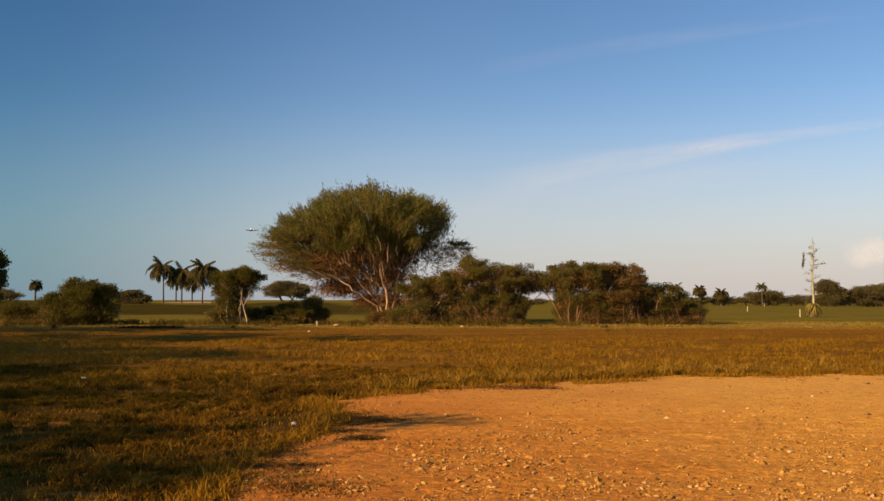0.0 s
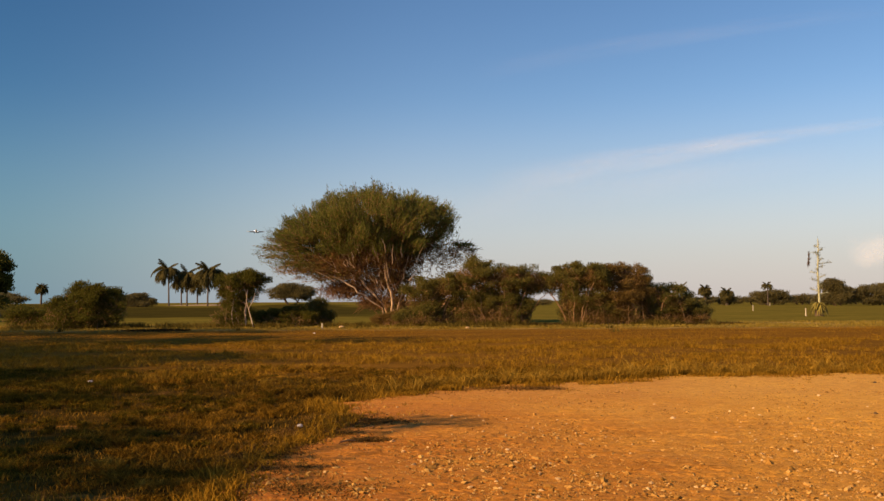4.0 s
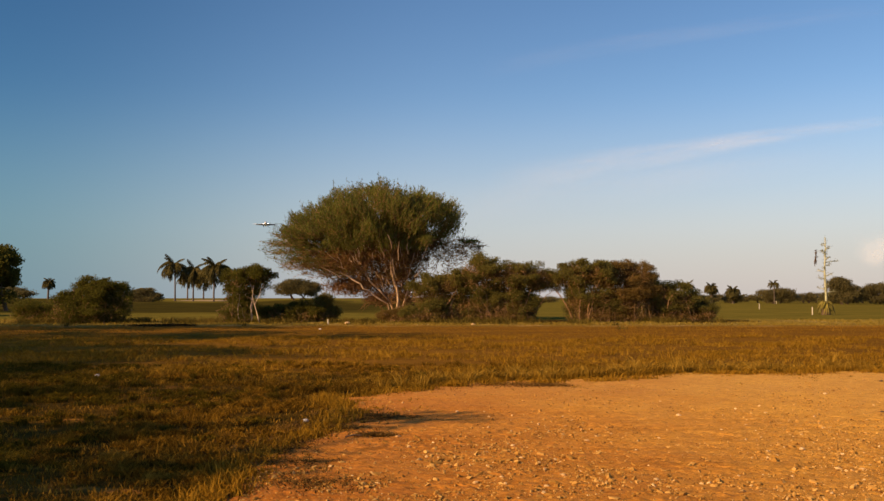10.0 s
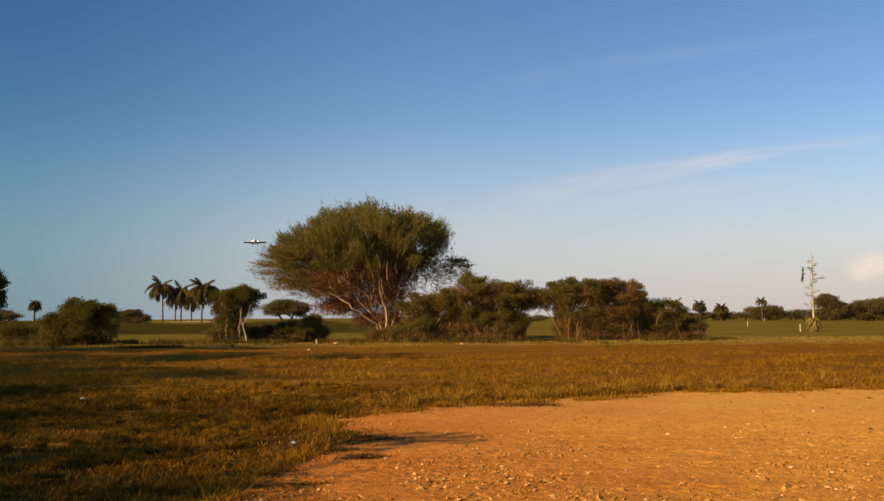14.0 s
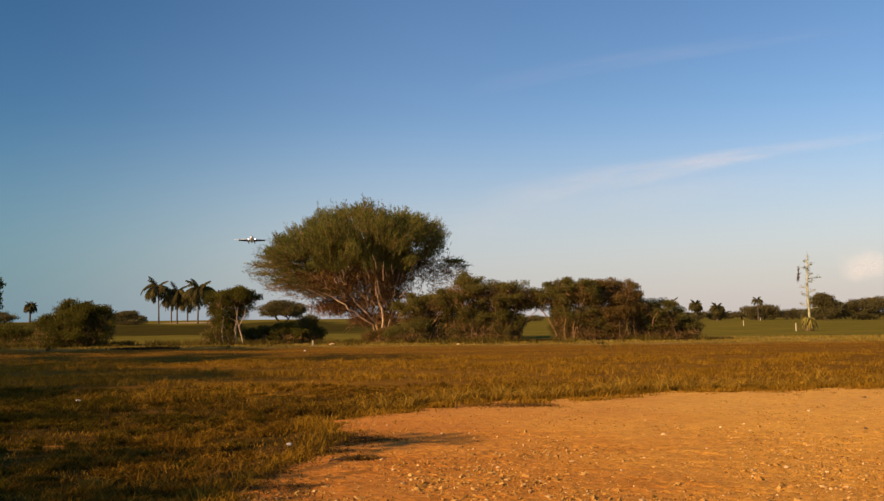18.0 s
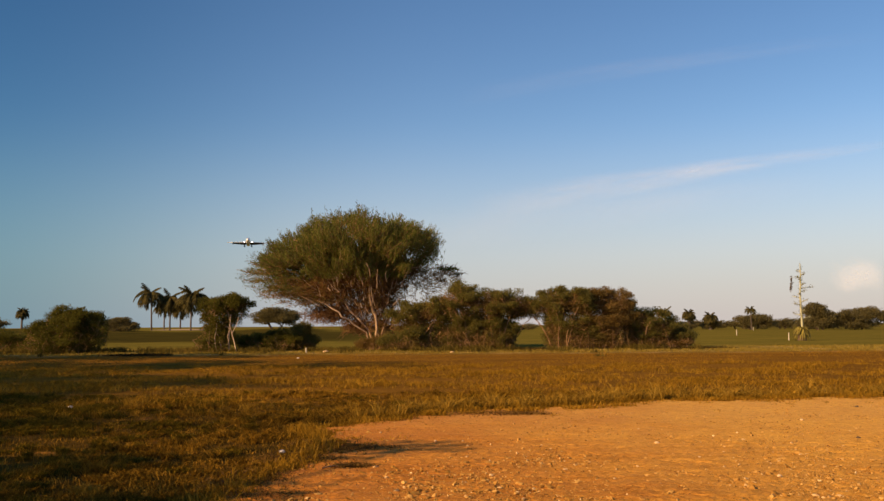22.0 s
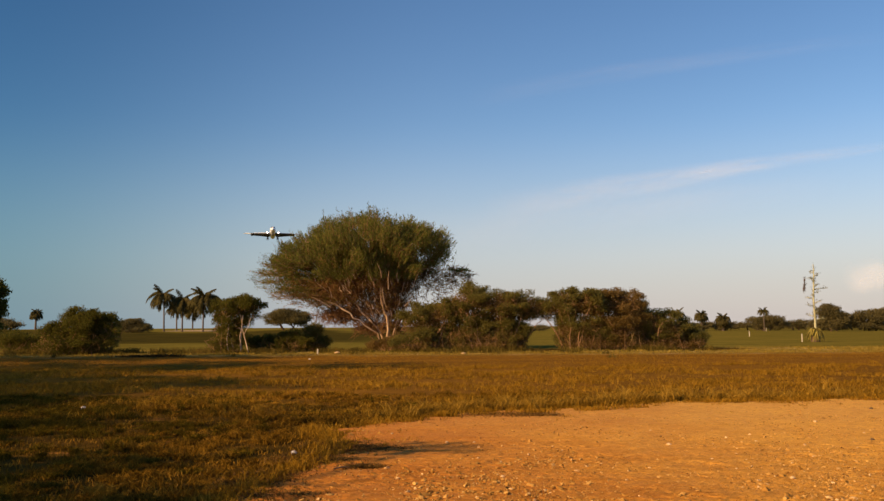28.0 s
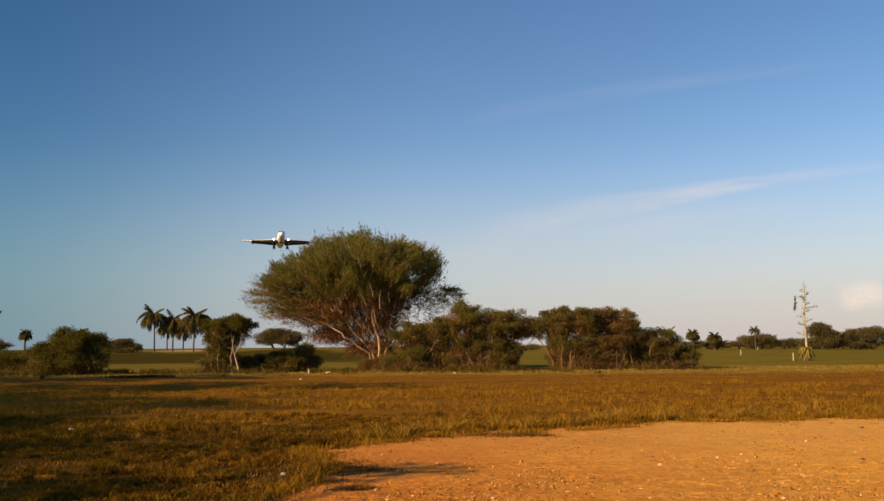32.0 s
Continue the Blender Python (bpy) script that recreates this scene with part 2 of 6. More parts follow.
def dirt_material():
    m, n, l, b = material("stony_dirt", 0.95, 0, 0.15)
    p = world_xyz(n)
    big = noise_node(n, l, 0.45, 5, 0.6, p)
    mid = noise_node(n, l, 4.0, 6, 0.65, p)
    fine = noise_node(n, l, 45.0, 4, 0.7, p)
    vor = n.new("ShaderNodeTexVoronoi")
    vor.inputs["Scale"].default_value = 28.0
    l.new(p, vor.inputs["Vector"])
    peb = ramp(n, l, vor.outputs["Distance"], [(0.12, (1, 1, 1)), (0.45, (0, 0, 0))])
    col = mix(n, l, 0.5, ramp(n, l, big, [(0.34, (0.49, 0.230, 0.032)), (0.62, (0.66, 0.350, 0.054))]),
              ramp(n, l, mid, [(0.34, (0.44, 0.200, 0.027)), (0.62, (0.68, 0.375, 0.060))]))
    col = mix(n, l, 0.42, col, ramp(n, l, fine, [(0.3, (0.27, 0.112, 0.022)), (0.7, (0.78, 0.42, 0.10))]))
    mottle = noise_node(n, l, 11.0, 5, 0.7, p, (1.0, 1.4, 1))
    col = mix(n, l, 1.0, col, ramp(n, l, mottle, [(0.32, (0.72, 0.66, 0.60)), (0.5, (1, 1, 1))]), "MULTIPLY")
    # the soil is redder towards the grass
    sx = n.new("ShaderNodeSeparateXYZ")
    l.new(p, sx.inputs["Vector"])
    side = n.new("ShaderNodeMath")
    side.operation = "MULTIPLY_ADD"
    l.new(big, side.inputs[0])
    side.inputs[1].default_value = 5.0
    l.new(sx.outputs["X"], side.inputs[2])
    red = n.new("ShaderNodeMapRange")
    red.interpolation_type = "SMOOTHSTEP"
    l.new(side.outputs[0], red.inputs["Value"])
    red.inputs["From Min"].default_value, red.inputs["From Max"].default_value = 0.0, 8.5
    col = mix(n, l, 1.0, col, mix(n, l, red.outputs["Result"], (0.76, 0.56, 0.50), (1.0, 1.0, 1.0)), "MULTIPLY")
    # lens falloff painted in: dirt darker near the camera, lighter far off
    lot_depth = n.new("ShaderNodeVectorMath")
    lot_depth.operation = "DOT_PRODUCT"
    l.new(p, lot_depth.inputs[0])
    lot_depth.inputs[1].default_value = (-0.15, 1.0, 0)
    wob = n.new("ShaderNodeMath")
    wob.operation = "MULTIPLY_ADD"
    l.new(noise_node(n, l, 1.3, 5, 0.65, p, (1.0, 1.6, 1)), wob.inputs[0])
    wob.inputs[1].default_value = 7.0
    l.new(lot_depth.outputs["Value"], wob.inputs[2])
    far_lift = n.new("ShaderNodeMapRange")
    far_lift.interpolation_type = "SMOOTHSTEP"
    l.new(wob.outputs[0], far_lift.inputs["Value"])
    far_lift.inputs["From Min"].default_value, far_lift.inputs["From Max"].default_value = 8.5, 17.5
    col = mix(n, l, 1.0, col, mix(n, l, far_lift.outputs["Result"], (0.96, 0.93, 0.85), (1.18, 1.21, 1.18)), "MULTIPLY")
    l.new(col, b.inputs["Base Color"])
    clod = noise_node(n, l, 9.0, 8, 0.78, p)
    h = mix(n, l, 0.2, fine, peb)
    h = mix(n, l, 0.65, h, clod)
    bump(n, l, b, h, 0.7, 0.018)
    return m


def cloud_material(name, amount, stretch, seed_shift, soft_y=1.0, firm=False):
    """Thin cloud: an uneven veil that fades out to its borders."""
    m, n, l, b = material(name, 1.0, 0, 0.0)
    tc = n.new("ShaderNodeTexCoord").outputs["UV"]
    sep = n.new("ShaderNodeSeparateXYZ")
    l.new(tc, sep.inputs["Vector"])

    def bell(out, power):
        a = n.new("ShaderNodeMath"); a.operation = "MULTIPLY_ADD"
        l.new(out, a.inputs[0]); a.inputs[1].default_value, a.inputs[2].default_value = 2.0, -1.0
        q = n.new("ShaderNodeMath"); q.operation = "MULTIPLY"
        l.new(a.outputs[0], q.inputs[0]); l.new(a.outputs[0], q.inputs[1])
        s = n.new("ShaderNodeMath"); s.operation = "SUBTRACT"; s.use_clamp = True
        s.inputs[0].default_value = 1.0; l.new(q.outputs[0], s.inputs[1])
        w = n.new("ShaderNodeMath"); w.operation = "POWER"
        l.new(s.outputs[0], w.inputs[0]); w.inputs[1].default_value = power
        return w.outputs[0]
    mp = n.new("ShaderNodeMapping")
    mp.inputs["Location"].default_value, mp.inputs["Scale"].default_value = (seed_shift, seed_shift * 2, 0), stretch
    l.new(tc, mp.inputs["Vector"])
    f = noise_node(n, l, 2.0, 6, 0.55, mp.outputs["Vector"])
    r = n.new("ShaderNodeMapRange")
    l.new(f, r.inputs["Value"])
    r.inputs["From Min"].default_value, r.inputs["From Max"].default_value = 0.25, 0.75
    v = r.outputs["Result"]
    if firm:
        # billows: the outline follows the noise
        o = n.new("ShaderNodeMath"); o.operation = "MULTIPLY"
        l.new(bell(sep.outputs["X"], 1.0), o.inputs[0]); l.new(bell(sep.outputs["Y"], 1.0), o.inputs[1])
        g = n.new("ShaderNodeMath"); g.operation = "MULTIPLY_ADD"
        l.new(v, g.inputs[0]); g.inputs[1].default_value = 0.7; l.new(o.outputs[0], g.inputs[2])
        e = n.new("ShaderNodeMapRange"); e.interpolation_type = "SMOOTHSTEP"
        l.new(g.outputs[0], e.inputs["Value"])
        e.inputs["From Min"].default_value, e.inputs["From Max"].default_value = 0.55, 1.55
        v = e.outputs["Result"]
    for k in (bell(sep.outputs["X"], 0.5 if firm else 1.0), bell(sep.outputs["Y"], 0.5 if firm else 2.0 * soft_y), amount):
        q = n.new("ShaderNodeMath"); q.operation = "MULTIPLY"; q.use_clamp = True
        l.new(v, q.inputs[0])
        if isinstance(k, float):
            q.inputs[1].default_value = k
        else:
            l.new(k, q.inputs[1])
        v = q.outputs[0]
    d = n.new("ShaderNodeBsdfDiffuse"); d.inputs["Color"].default_value = (0.78, 0.85, 0.95, 1)
    tl = n.new("ShaderNodeBsdfTranslucent"); tl.inputs["Color"].default_value = (0.78, 0.85, 0.95, 1)
    ad = n.new("ShaderNodeMixShader"); ad.inputs["Fac"].default_value = 0.4
    l.new(d.outputs[0], ad.inputs[1]); l.new(tl.outputs[0], ad.inputs[2])
    tp = n.new("ShaderNodeBsdfTransparent")
    ms = n.new("ShaderNodeMixShader")
    l.new(v, ms.inputs["Fac"]); l.new(tp.outputs[0], ms.inputs[1]); l.new(ad.outputs[0], ms.inputs[2])
    l.new(ms.outputs[0], n["Material Output"].inputs["Surface"])
    return m


TURF = ground_material()
DIRT = dirt_material()
BLADE_DRY = leafy("dry_blades", (0.090, 0.050, 0.005), (0.285, 0.152, 0.015), (0.46, 0.275, 0.038), 0.2, 1.3, 0.6)
BLADE_MIX = leafy("weedy_blades", (0.04, 0.026, 0.003), (0.175, 0.090, 0.010), (0.54, 0.30, 0.040), 0.2, 2.0, 0.65)
BLADE_WEED = leafy("dark_weeds", (0.030, 0.024, 0.003), (0.092, 0.066, 0.006), (0.25, 0.165, 0.020), 0.2, 2.0, 0.6)
LITTER_SHADE = leafy("litter_and_shade", (0.05, 0.027, 0.008), (0.13, 0.070, 0.019), (0.30, 0.17, 0.045), 0.1, 4.0, 0.4)
VERGE_SHADE = leafy("verge_shade", (0.026, 0.018, 0.007), (0.055, 0.036, 0.012), (0.11, 0.07, 0.022), 0.1, 1.0, 0.4)
BLADE_FAR = leafy("far_blades", (0.17, 0.088, 0.010), (0.255, 0.132, 0.015), (0.36, 0.195, 0.025), 0.2, 0.5, 0.7)
BLADE_GOLD = leafy("golden_blades", (0.13, 0.075, 0.010), (0.30, 0.175, 0.024), (0.50, 0.32, 0.055), 0.25, 1.6, 0.5)
BLADE_ROUGH = leafy("rough_weeds", (0.05, 0.042, 0.010), (0.12, 0.092, 0.020), (0.25, 0.175, 0.042), 0.3, 0.5, 0.6)
BLADE_STRAW = leafy("straw_blades", (0.16, 0.120, 0.020), (0.27, 0.195, 0.036), (0.42, 0.30, 0.066), 0.3, 0.5)
STONE = plain("pale_stone", (0.56, 0.39, 0.20), 0.9, 0, 0.3, 8)
PALE_FLAKE = plain("pale_flake", (0.56, 0.37, 0.165), 0.9, 0, 0.2, 8)
WHITE_STONE = plain("white_stone", (0.66, 0.62, 0.54), 0.8, 0, 0.12, 8)
LEAF_TREE = leafy("feathery_leaves", (0.080, 0.094, 0.022), (0.165, 0.182, 0.040), (0.275, 0.275, 0.070), 0.45, 0.9, 0.6)
LEAF_DARK = leafy("dark_leaves", (0.073, 0.075, 0.016), (0.123, 0.119, 0.024), (0.177, 0.160, 0.034), 0.55, 0.6, 0.72)
LEAF_OLIVE = leafy("olive_leaves", (0.120, 0.112, 0.030), (0.182, 0.164, 0.044), (0.245, 0.212, 0.060), 0.55, 0.6, 0.72)
LEAF_RUST = leafy("browned_leaves", (0.150, 0.104, 0.034), (0.225, 0.152, 0.050), (0.295, 0.205, 0.070), 0.55, 0.6, 0.72)
LEAF_FAR = leafy("far_leaves", (0.115, 0.102, 0.046), (0.16, 0.140, 0.060), (0.20, 0.172, 0.072), 0.45, 0.25, 0.75)
LEAF_PALM = leafy("palm_leaves", (0.040, 0.041, 0.015), (0.092, 0.084, 0.031), (0.20, 0.155, 0.062), 0.3, 0.3)
BARK_PALE = bark("pale_bark", (0.30, 0.21, 0.14), (0.70, 0.55, 0.40))
BARK_THORN = bark("weathered_bark", (0.16, 0.09, 0.05), (0.66, 0.48, 0.32), 1.6)
BARK_TWIG = bark("twig_bark", (0.17, 0.096, 0.046), (0.42, 0.245, 0.115))
BARK_DEAD = bark("dead_twig_bark", (0.12, 0.062, 0.028), (0.30, 0.155, 0.066))
BARK_DARK = bark("dark_bark", (0.05, 0.035, 0.022), (0.16, 0.11, 0.07))
BARK_STICK = bark("dry_stick_bark", (0.16, 0.085, 0.04), (0.42, 0.26, 0.14))
BARK_PALM = bark("palm_bark", (0.06, 0.05, 0.04), (0.15, 0.12, 0.095), 1.2)
AGAVE_LEAF = plain("withered_agave_leaf", (0.22, 0.185, 0.036), 0.7, 0, 0.6, 3)
AGAVE_STALK = plain("pale_stalk", (0.42, 0.43, 0.27), 0.7, 0, 0.3, 3)
AGAVE_BUD = leafy("bulbils", (0.10, 0.10, 0.05), (0.23, 0.23, 0.13), (0.38, 0.37, 0.22), 0.2, 2.0)
POST_WHITE = plain("white_post_paint", (0.52, 0.48, 0.38), 0.6, 0, 0.15, 12)
JET_WHITE = plain("aircraft_white", (0.72, 0.81, 0.94), 0.35, 0, 0.06, 0.6, 0.5)
JET_SHADE_GREY = plain("aircraft_shade_grey", (0.035, 0.04, 0.065), 0.5, 0, 0.15, 0.6, 0.4)
JET_DARK = plain("black_rubber", (0.03, 0.03, 0.03), 0.7, 0, 0.2, 3)
JET_GLASS = plain("cockpit_glass", (0.02, 0.025, 0.03), 0.08, 0, 0.1, 3, 0.6)
JET_LIGHT = plain("landing_light_glow", (0.9, 0.9, 0.9), 0.2)
JET_LIGHT.node_tree.nodes["Principled BSDF"].inputs["Emission Color"].default_value = (1.0, 0.97, 0.92, 1)
JET_LIGHT.node_tree.nodes["Principled BSDF"].inputs["Emission Strength"].default_value = 5.0
SAND = plain("bunker_sand", (0.36, 0.28, 0.17), 0.95, 0, 0.15, 1.0)

# ---- mesh tools ----
def mesh_np(name, v, f):
    """A mesh from vertex and face arrays; all faces have the same number of corners."""
    v, f = np.asarray(v, np.float32), np.asarray(f, np.int32)
    me = bpy.data.meshes.new(name)
    me.vertices.add(len(v))
    me.vertices.foreach_set("co", v.ravel())
    me.loops.add(f.size)
    me.loops.foreach_set("vertex_index", f.ravel())
    me.polygons.add(len(f))
    me.polygons.foreach_set("loop_start", np.arange(len(f), dtype=np.int32) * f.shape[1])
    me.update(calc_edges=True)
    return me


def put(name, me, mat, parent=None, label=""):
    """Links a mesh as one object, a part where it has a parent."""
    me.materials.clear()
    me.materials.append(mat)
    ob = new(name, me)
    if parent is not None:
        ob.parent = parent
    return tagged(ob, label)


def part(name, bm, mat, parent, label="", smooth=False):
    me = bpy.data.meshes.new(name)
    bm.to_mesh(me)
    bm.free()
    if smooth:
        me.polygons.foreach_set("use_smooth", [True] * len(me.polygons))
    return put(name, me, mat, parent, label)


def root(name, x, y, z=0.0, rz=0.0):
    ob = new(name)
    ob.empty_display_size = 0.3
    ob.matrix_basis = pose(x, y, z, 0, 0, rz)
    return ob


def unit(a):
    return a / np.maximum(np.linalg.norm(a, axis=-1, keepdims=True), 1e-9)


def tubes(p0, p1, r0, r1, sides=5):
    """Tapered tubes, one for each pair of points."""
    p0, p1 = np.asarray(p0, float), np.asarray(p1, float)
    d = unit(p1 - p0)
    ref = np.where(np.abs(d[:, 2:3]) < 0.8, np.array([[0, 0, 1.0]]), np.array([[1.0, 0, 0]]))
    a = unit(np.cross(d, ref))
    b = np.cross(d, a)
    th = np.linspace(0, 2 * np.pi, sides, endpoint=False)
    ring = a[:, None] * np.cos(th)[None, :, None] + b[:, None] * np.sin(th)[None, :, None]
    lo = p0[:, None] + ring * np.asarray(r0)[:, None, None]
    hi = p1[:, None] + ring * np.asarray(r1)[:, None, None]
    v = np.concatenate([lo, hi], 1).reshape(-1, 3)
    i = np.arange(sides)
    q = np.stack([i, (i + 1) % sides, (i + 1) % sides + sides, i + sides], 1)
    f = (q[None] + (np.arange(len(p0)) * 2 * sides)[:, None, None]).reshape(-1, 4)
    return v, f


def leaf_quads(rng, c, length, width, up=0.3, spread=1.0, along=None):
    """One lozenge leaf at each centre, its long axis at random about a lifted direction."""
    n = len(c)
    d = rng.normal(size=(n, 3)) * spread
    d[:, 2] += up
    if along is not None:
        d += along
    d = unit(d)
    s = unit(np.cross(d, rng.normal(size=(n, 3))))
    ln = (length * rng.uniform(0.6, 1.4, n))[:, None]
    wd = (width * rng.uniform(0.6, 1.4, n))[:, None]
    v = np.stack([c - d * ln * 0.5, c + s * wd * 0.5, c + d * ln * 0.5, c - s * wd * 0.5], 1).reshape(-1, 3)
    f = np.arange(n * 4).reshape(-1, 4)
    return v, f


def lumps(rng, blobs, each=9, size=(0.32, 0.5)):
    """Breaks smooth ellipsoids (centre, radii, share) into many overlapping clumps of uneven size."""
    out = []
    for b in blobs:
        d = unit(rng.normal(size=(each, 3)))
        d[:, 2] = np.where(rng.random(each) < 0.35, np.abs(d[:, 2]), d[:, 2])
        for k in range(each):
            s = rng.uniform(*size)
            q = np.array(b[:3]) + d[k] * np.array(b[3:6]) * (1.12 - s) * rng.uniform(0.72, 1.15)
            out.append((*q, b[3] * s, b[4] * s, max(b[5] * s * 0.9, 0.18), b[6] * s))
    return out


def in_blobs(rng, blobs, n, shell=0.45):
    """Points inside ellipsoids, denser to the outside and the top."""
    w = np.array([b[6] for b in blobs], float)
    k = rng.choice(len(blobs), n, p=w / w.sum())
    b = np.array([b[:6] for b in blobs], float)[k]
    d = unit(rng.normal(size=(n, 3)))
    d[:, 2] = np.where(rng.random(n) < 0.4, np.abs(d[:, 2]), d[:, 2])
    r = rng.random(n) ** shell
    return b[:, :3] + d * b[:, 3:6] * r[:, None], d


def wiggle(rng, line, steps=3, amp=0.05):
    """A smooth, slightly crooked line through the given points."""
    p = np.array(line, float)
    a = np.concatenate([[2 * p[0] - p[1]], p, [2 * p[-1] - p[-2]]])
    out = []
    for k in range(1, len(p)):
        for q in range(steps):
            t = q / steps
            c = 0.5 * (2 * a[k] + (a[k + 1] - a[k - 1]) * t + (2 * a[k - 1] - 5 * a[k] + 4 * a[k + 1] - a[k + 2]) * t ** 2
                       + (3 * a[k] - a[k - 1] - 3 * a[k + 1] + a[k + 2]) * t ** 3)
            out.append(c + (rng.normal(size=3) * amp if k + q > 1 else 0))
    return out + [p[-1]]


def skeleton(rng, stems, tips, jitter=0.12, lift=0.25):
    """Grows branches from stems to tips: each tip joins the nearest limb below or beside it."""
    nodes, par, stem_of = [], [], []
    for k, line in enumerate(stems):
        for j, p in enumerate(line):
            nodes.append(np.array(p, float))
            par.append(-1 if j == 0 else len(nodes) - 2)
            stem_of.append(k)
    base = np.mean([s[-1] for s in stems], 0)
    order = np.argsort(np.linalg.norm(tips - base, axis=1))
    ends = []
    for t in tips[order]:
        a = np.array(nodes)
        gap = t - a
        dist = np.linalg.norm(gap, axis=1) + np.maximum(0, a[:, 2] - t[2]) * 1.5
        for s in range(len(par)):
            if par[s] == -1:
                dist[s] += 3
        i = int(np.argmin(dist))
        start = a[i]
        length = np.linalg.norm(t - start)
        steps = 1 + int(length > 0.5) + int(length > 1.5)
        prev = i
        for q in range(1, steps + 1):
            f = q / steps
            p = start + (t - start) * f
            if q < steps:
                p = p + rng.normal(size=3) * jitter * length
                p[2] += lift * length * f * (1 - f)
            nodes.append(p)
            par.append(prev)
            stem_of.append(stem_of[i])
            prev = len(nodes) - 1
        ends.append(prev)
    count = np.zeros(len(nodes))
    for e in ends:
        while e != -1:
            count[e] += 1
            e = par[e]
    return np.array(nodes), np.array(par), count, np.array(stem_of), np.array(ends)


def woody(rng, tree, stems, tips, r_tip, power, bark_big, bark_small, limb_at, jitter=0.12, lift=0.25, cap=0.3, limb_name="limb", high=99.0):
    nodes, par, count, stem, ends = skeleton(rng, stems, tips, jitter, lift)
    rad = np.minimum(r_tip * np.maximum(count, 0.7) ** power, cap)
    e = np.where(par >= 0)[0]
    r1 = rad[e]
    r0 = np.minimum(rad[par[e]], r1 * 1.6)
    thick = (rad > limb_at) & (nodes[:, 2] < high)
    for i in range(len(par)):
        thick[i] = par[i] < 0 or (thick[i] and thick[par[i]])
    big = thick[e]
    for k in range(len(stems)):
        s = e[big & (stem[e] == k)]
        if len(s):
            v, f = tubes(nodes[par[s]], nodes[s], r0[big & (stem[e] == k)], rad[s], 7)
            put("trunk" if k == 0 else limb_name, mesh_np("limb", v, f), bark_big, tree)
    s = e[~big]
    if len(s):
        v, f = tubes(nodes[par[s]], nodes[s], r0[~big], rad[s], 4)
        tagged(put("twigwork", mesh_np("twigs", v, f), bark_small, tree), kind="stuff")
    return nodes, ends


def crown(rng, tree, blobs, n, leaf, mat, centres=None, spread=0.35, shell=0.45, name="crown", up=0.3, label="", clump=0.8):
    """Many small leaves, in clumps round the twig ends and loosely inside the crown's form."""
    if centres is not None and len(centres):
        m = int(n * clump)
        c1 = centres[rng.integers(0, len(centres), m)] + np.clip(rng.normal(size=(m, 3)), -1.6, 1.6) * spread * np.array([1, 1, 0.6])
        c2, _ = in_blobs(rng, blobs, n - m, shell)
        c = np.concatenate([c1, c2])
    else:
        c, _ = in_blobs(rng, blobs, n, shell)
    c = c[c[:, 2] > 0.05]
    heart = np.array([c[:, 0].mean(), c[:, 1].mean(), c[:, 2].min()])
    v, f = leaf_quads(rng, c, leaf[0], leaf[1], up, 0.7, unit(c - heart) * 0.9)
    return tagged(put(name, mesh_np(name, v, f), mat, tree, label), kind="stuff")

# ---- ground ----
def rise(x, y):
    """Low swell of the mown field under the palms, and gentle unevenness far off."""
    z = 0.62 * np.exp(-((x + 66) / 46) ** 2 - ((y - 222) / 34) ** 2)
    z = z + 0.8 * np.exp(-((x + 34) / 14) ** 2 - ((y - 205) / 22) ** 2)
    z = z + 1.3 * np.exp(-((x + 110) / 30) ** 2 - ((y - 200) / 30) ** 2)
    return z


def grid_sheet(xs, ys, height):
    gx, gy = np.meshgrid(xs, ys)
    v = np.stack([gx, gy, height(gx, gy)], -1).reshape(-1, 3)
    nx, ny = len(xs), len(ys)
    i = (np.arange(ny - 1)[:, None] * nx + np.arange(nx - 1)[None]).ravel()
    return v, np.stack([i, i + 1, i + 1 + nx, i + nx], 1)


def spaced(far, near, n):
    t = np.linspace(-1, 1, n)
    return np.sign(t) * (near * np.abs(t) + (far - near) * np.abs(t) ** 4)


v, f = grid_sheet(spaced(2600, 260, 131), 100 + spaced(2500, 240, 131),
                  lambda x, y: rise(x, y) + np.where(np.hypot(x, y - 30) < 55, 0.03 * np.sin(x * 0.9) * np.sin(y * 0.7 + 1) - 0.03, 0.0))
ground = put("ground", mesh_np("ground", v, f), TURF)
ground.data.polygons.foreach_set("use_smooth", [True] * len(ground.data.polygons))
tagged(ground, "dry brown grass strip and mown green field beyond", "grass", kind="structure")

# border of the lot, seen from above
LOT = [(30, 21.5), (17, 20.0), (9.52, 18.8), (7.21, 18.12), (4.87, 18.12), (2.92, 17.01), (1.99, 16.7), (1.01, 16.34), (0.16, 15.75),
       (-0.39, 15.63), (-0.88, 14.54), (-1.71, 13.66), (-1.45, 12.2), (-1.47, 10.21), (-1.81, 9.27), (-2.0, 8.35), (-1.8, 7.01),
       (-2.2, 4.0), (-3.2, -2.0), (-5.0, -14.0)]


def lot_edge(y):
    """How far left the bare dirt reaches at y (or where it ends)."""
    pts = LOT[::-1]
    return np.interp(y, [p[1] for p in pts], [p[0] for p in pts])


def lot_height(x, y, left):
    z = 0.022 + 0.006 * np.sin(x * 1.9 + y * 0.8) * np.sin(y * 1.3) + 0.003 * np.sin(x * 7 + 2 * y) * np.sin(y * 6.1)
    return z * np.minimum(1, (x - left) * 4) + 0.012


